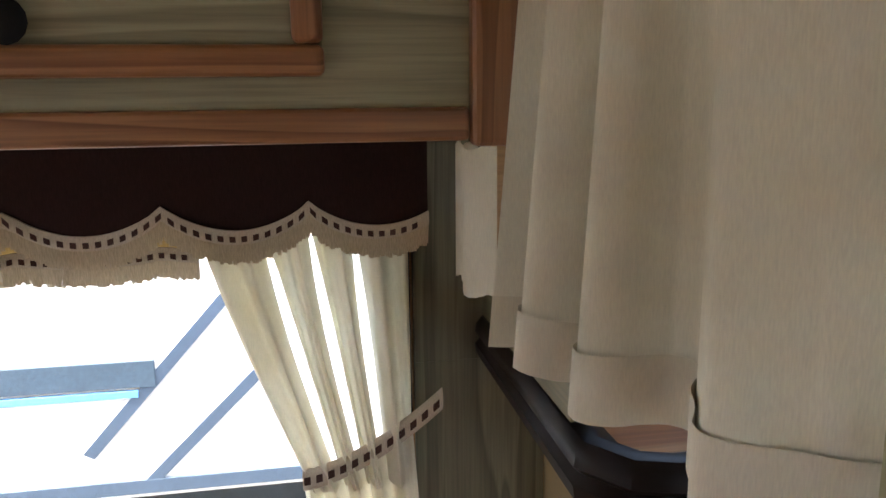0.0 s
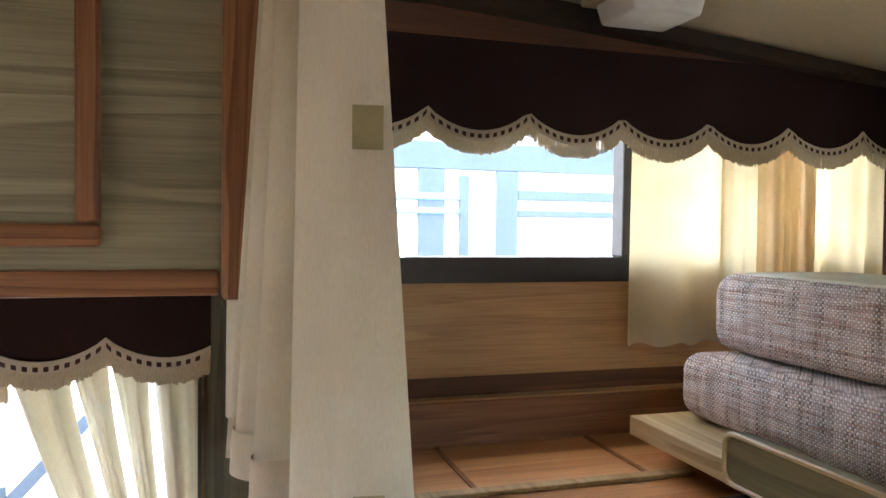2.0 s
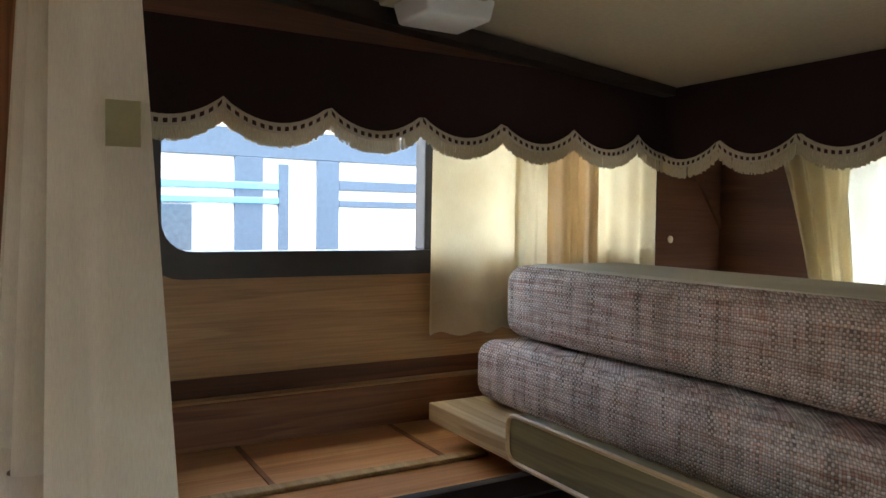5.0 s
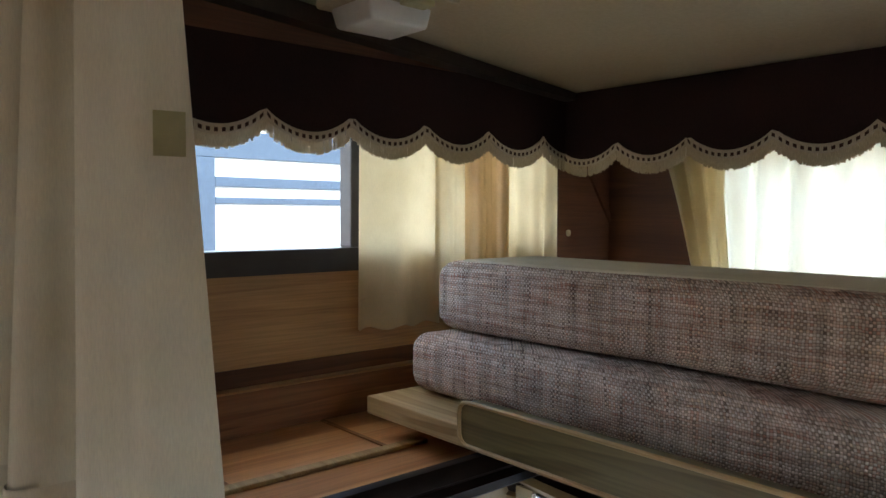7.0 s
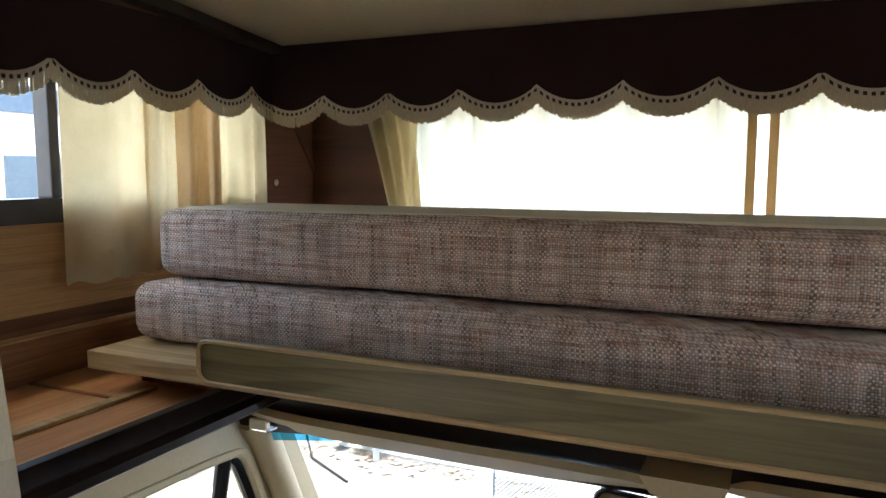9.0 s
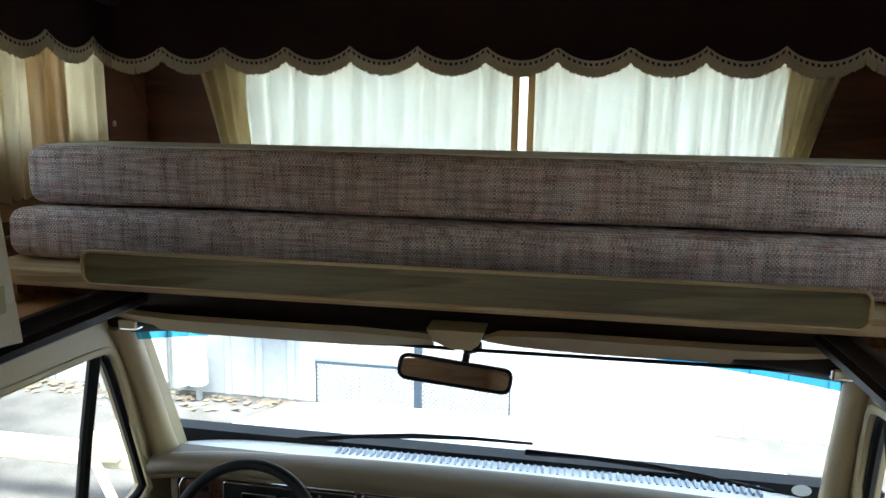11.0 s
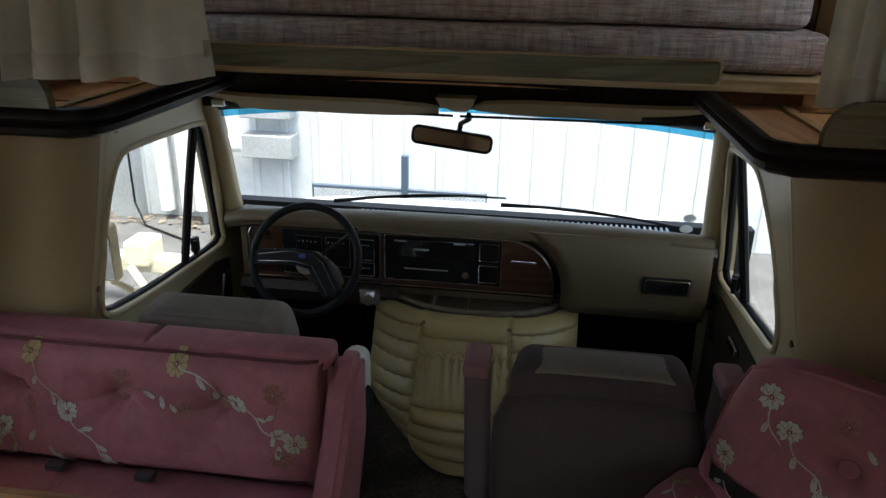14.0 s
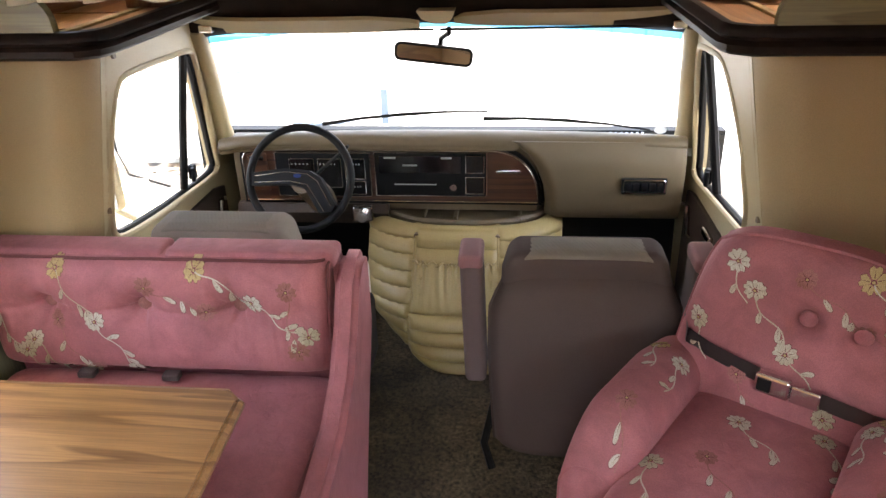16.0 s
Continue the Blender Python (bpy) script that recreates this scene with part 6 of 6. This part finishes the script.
part("buckle_button", moved(boxed(-0.038, -0.008, yb - 0.037, yb - 0.033, 0.760, 0.792, bevel=0.002)), BLACK, bk2)
part("tongue", moved(boxed(0.030, 0.092, yb - 0.026, yb - 0.012, 0.748, 0.790, bevel=0.004)), CHROME, bl, "chrome tongue plate")

# ---- outside the cab: hood, cowl, wipers, mirror ----
hd = thing("van_front", (0, 1.0, GROUND), "white van hood with a black cowl grille and wipers", "van")
def hoodfn(u, v):
    a = 2 * u - 1
    return (-0.93 + 1.86 * u, 0.50 + 1.06 * v, 0.930 - 0.03 * abs(a) ** 6 - 0.25 * v ** 1.15)
hm = part("hood", sheet(bmesh.new(), hoodfn, 30, 14, 0.03, (0, 0, -1)), WHITEPAINT, hd, smooth=60)
part("van_body", boxed(-0.93, 0.93, 0.82, 1.50, GROUND + 0.3, 0.55, bevel=0.05), WHITEPAINT, hd)
for k in range(58):
    x = -0.42 + k * 0.0205
    part("cowl_slot", boxed(x, x + 0.007, 0.665, 0.71, 0.885, 0.9025), GREYPAINT, hm)
for a, b in (((-0.50, 0.60, 0.965), (0.15, 0.60, 1.015)), ((0.13, 0.61, 0.985), (0.76, 0.60, 0.945))):
    va, vb = Vector(a), Vector(b)
    mid = va.lerp(vb, 0.5) + Vector((0, 0.01, 0.012))
    part("wiper", tube(bmesh.new(), [va, va.lerp(vb, 0.25) + Vector((0, 0, 0.012)), mid, va.lerp(vb, 0.75) + Vector((0, 0, 0.012)), vb], [0.009, 0.006, 0.008, 0.005, 0.004], 6), BLACK, hd, "black wiper blade and arm")
for z in (1.035, 0.985):
    bm = bmesh.new()
    bm.faces.new([bm.verts.new((0.772 + 0.022 * math.cos(a), 0.487 - (z - 0.955) * 0.62, z + 0.014 * math.sin(a))) for a in [2 * math.pi * k / 20 for k in range(20)]])
    single("round_sticker", bm, STICKER, "round grey sticker on the inside of the windshield", "sticker", group="windshield stickers")
dm = thing("door_mirror", (-1.12, 0.10, 0.78), "tall cream door mirror outside the driver window", "door mirror")
part("mirror_head", boxed(-1.19, -1.10, 0.085, 0.135, 0.80, 1.01, bevel=0.02, seg=3), CREAMPAINT, dm, smooth=60)
part("mirror_glass", boxed(-1.18, -1.11, 0.081, 0.085, 0.815, 0.995), MIRROR, dm)
part("bracket", tube(bmesh.new(), [(-1.14, 0.11, 0.80), (-1.10, 0.16, 0.74), (-0.96, 0.22, 0.74)], 0.012, 8), CREAMPAINT, dm)

# ---- yard ----
single("ground", boxed(-300, 300, -300, 300, GROUND - 0.2, GROUND), ASPHALT, "pale worn grey asphalt yard", "asphalt", "structure")
bw = single("building_wall", boxed(-16, 22, 4.80, 5.1, GROUND, 3.0), BUILDINGPAINT, "white ribbed metal building wall", "wall", "structure")
ribmesh = boxed(-0.035, 0.035, 4.775, 4.80, GROUND, 3.0, bevel=0.008, seg=1)
rib0 = part("wall_rib", ribmesh, BUILDINGPAINT, bw)
rib0.location.x = -8.0
for k in range(1, 44):
    r = rib0.copy()
    scene.collection.objects.link(r)
    r.location.x = -8.0 + 0.305 * k
litter = bmesh.new()
rl = random.Random(5)
for k in range(260):
    x, y = rl.uniform(-6, -1.5), 4.72 - abs(rl.gauss(0, 0.15))
    s = rl.uniform(0.015, 0.05)
    a = rl.uniform(0, 3)
    litter.faces.new([litter.verts.new((x + s * math.cos(a + q), y + s * math.sin(a + q), GROUND + 0.004 + rl.uniform(0, 0.02))) for q in (0, 1.5, 3.1, 4.6)])
single("leaf_litter", litter, SNOWGRIT, "brown leaf litter along the foot of the wall", "leaves", "stuff")
ut = thing("vent_duct", (-2.9, 4.6, GROUND), "white vent duct and meter boxes on the building wall", "duct")
part("duct", tube(bmesh.new(), [(-3.02, 4.62, -0.55), (-3.02, 4.62, -0.15), (-2.98, 4.62, 0.02), (-2.86, 4.62, 0.12), (-2.70, 4.62, 0.14), (-2.55, 4.62, 0.14)], 0.085, 16), WHITEPAINT, ut, smooth=True)
part("duct_foot", tube(bmesh.new(), [(-3.02, 4.62, GROUND), (-3.02, 4.62, -0.55)], 0.03, 8), STEEL, ut)
part("meter_box", boxed(-2.56, -2.06, 4.56, 4.775, 0.02, 0.24, bevel=0.01), STEEL, ut, "grey meter box")
part("meter_box", boxed(-2.56, -2.06, 4.56, 4.775, 0.40, 0.62, bevel=0.01), STEEL, ut, "grey meter box")
el = thing("electric_cabinet", (-4.1, 4.7, GROUND), "grey electric cabinet with a black cable on the wall", "electric box")
part("cabinet_box", boxed(-4.02, -3.72, 4.62, 4.775, GROUND, 0.10, bevel=0.01), STEEL, el)
part("cable", tube(bmesh.new(), [(-3.72, 4.60, 1.6), (-3.70, 4.60, 0.6), (-3.74, 4.58, 0.0), (-3.72, 4.55, -0.5), (-3.55, 4.4, GROUND + 0.02), (-3.0, 4.1, GROUND + 0.015)], 0.011, 8), BLACK, el, smooth=True)
for k, x in enumerate((-3.45, -3.22)):
    part("gas_pipe", tube(bmesh.new(), [(x, 4.70, GROUND + 0.1), (x, 4.70, 1.4 - 0.2 * k), (x + 0.15, 4.70, 1.6 - 0.2 * k), (x + 0.6, 4.70, 1.62 - 0.2 * k)], 0.075, 12), WHITEPAINT, el, smooth=True)
gt = thing("trailer_gate", (-0.9, 4.1, GROUND), "grey expanded-metal trailer gate standing in the yard", "trailer gate")
gx0, gx1, gy, gz0, gz1 = -1.75, -0.17, 4.2, -0.62, -0.10
part("gate_frame", tube(bmesh.new(), [(gx0, gy, gz0), (gx1, gy, gz0), (gx1, gy, gz1), (gx0, gy, gz1)], 0.022, 6, True), TRAILERGREY, gt)
mesh = bmesh.new()
for k in range(-14, 46):
    for sgn in (1, -1):
        a = gx0 + k * 0.035
        x0, x1 = (a, a + 0.52) if sgn > 0 else (a + 0.52, a)
        p, q = Vector((x0, gy, gz0)), Vector((x1, gy, gz1))
        d = q - p
        ts = [0.0, 1.0]
        t0 = max(0, min((gx0 - p.x) / d.x, (gx1 - p.x) / d.x))
        t1 = min(1, max((gx0 - p.x) / d.x, (gx1 - p.x) / d.x))
        if t1 - t0 > 0.02:
            p, q = p + d * t0, p + d * t1
            w = Vector((0.003, 0, 0))
            mesh.faces.new([mesh.verts.new(v) for v in (p - w, p + w, q + w, q - w)])
part("gate_mesh", mesh, TRAILERGREY, gt, "expanded metal mesh", kind="stuff")
part("gate_post", boxed(-0.93, -0.87, gy - 0.03, gy + 0.03, GROUND, 0.22, bevel=0.005), TRAILERGREY, gt)
for x in (gx0, gx1):
    part("gate_leg", boxed(x - 0.02, x + 0.02, gy - 0.02, gy + 0.02, GROUND, gz0), TRAILERGREY, gt)
tg = thing("trailer_tongue", (-2.6, 2.8, GROUND), "cream painted trailer tongue beside the van", "trailer")
part("beam", boxed(-4.2, -2.15, 2.75, 2.90, -0.42, -0.30, bevel=0.015), CREAMPAINT, tg)
part("beam_end", boxed(-2.75, -2.55, 2.70, 2.95, -0.36, -0.16, bevel=0.03), CREAMPAINT, tg)
part("brace", tube(bmesh.new(), [(-2.7, 2.7, -0.36), (-2.2, 2.3, -0.60)], 0.03, 8), CREAMPAINT, tg)
part("jack", boxed(-2.45, -2.38, 2.80, 2.87, GROUND, -0.42), STEEL, tg)

# ---- neighbouring trailer seen through the side windows ----
nb = thing("travel_trailer", (-5.2, 0.5, GROUND), "white travel trailer with grey and blue stripes parked alongside", "trailer")
NX = -4.0
part("trailer_body", boxed(NX - 2.3, NX, -7.0, 3.2, GROUND + 0.45, 2.95, bevel=0.06, seg=3), WHITEPAINT, nb)
def strip(nm, y0, y1, z0, z1, mt, label=""):
    return part(nm, boxed(NX + 0.002, NX + (0.022 if mt is TRAILERGREY else 0.027), y0, y1, z0, z1, bevel=0.004), mt, nb, label)
strip("roof_band", -0.6, 3.1, 2.20, 2.36, TRAILERGREY, "grey-blue band")
strip("roof_band", -0.6, 3.1, 2.44, 2.50, TRAILERGREY, "grey-blue band")
for y0, y1, z0, z1 in ((0.45, 0.61, 1.2, 2.20), (0.70, 0.76, 1.2, 2.17), (0.93, 1.07, 1.2, 2.20)):
    strip("upright_band", y0, y1, z0, z1, TRAILERGREY, "grey-blue upright")
for z0, z1 in ((2.03, 2.09), (1.93, 1.97)):
    strip("side_stripe", 1.07, 1.95, z0, z1, TRAILERGREY, "grey stripe")
for z0, z1 in ((2.02, 2.06), (1.94, 1.975)):
    strip("blue_stripe", -0.2, 0.70, z0, z1, BLUEPAINT, "blue stripe")
strip("trailer_window", -0.35, 0.22, 1.35, 1.93, DARKGLASS, "dark rounded window")
strip("trailer_window", 2.0, 2.7, 1.4, 1.95, DARKGLASS, "dark rounded window")
strip("trailer_window", -3.6, -1.66, 0.40, 0.545, DARKGLASS, "dark long window")
strip("blue_stripe", -3.6, -1.75, 0.345, 0.385, BLUEPAINT, "light blue stripe")
strip("skirt", -6.9, 3.1, GROUND + 0.5, -0.12, TRAILERGREY, "grey skirt panel")
for (ya, za), (yb, zb) in (((-1.25, 0.85), (-2.0, 0.02)), ((-1.10, 0.43), (-1.75, -0.20))):
    bm = bmesh.new()
    prism(bm, [(ya, za), (ya - 0.055, za + 0.03), (yb - 0.055, zb + 0.03), (yb, zb)], "x", NX + 0.003, NX + 0.02)
    part("swoosh_stripe", bm, TRAILERGREY, nb, "slanting grey stripe")
for y in (-4.5, -3.6):
    part("wheel", tube(bmesh.new(), [(NX - 0.05, y, GROUND + 0.34), (NX - 0.28, y, GROUND + 0.34)], 0.34, 24), BLACK, nb)
part("jack_leg", boxed(NX - 0.2, NX - 0.1, 2.6, 2.7, GROUND, GROUND + 0.5), STEEL, nb)
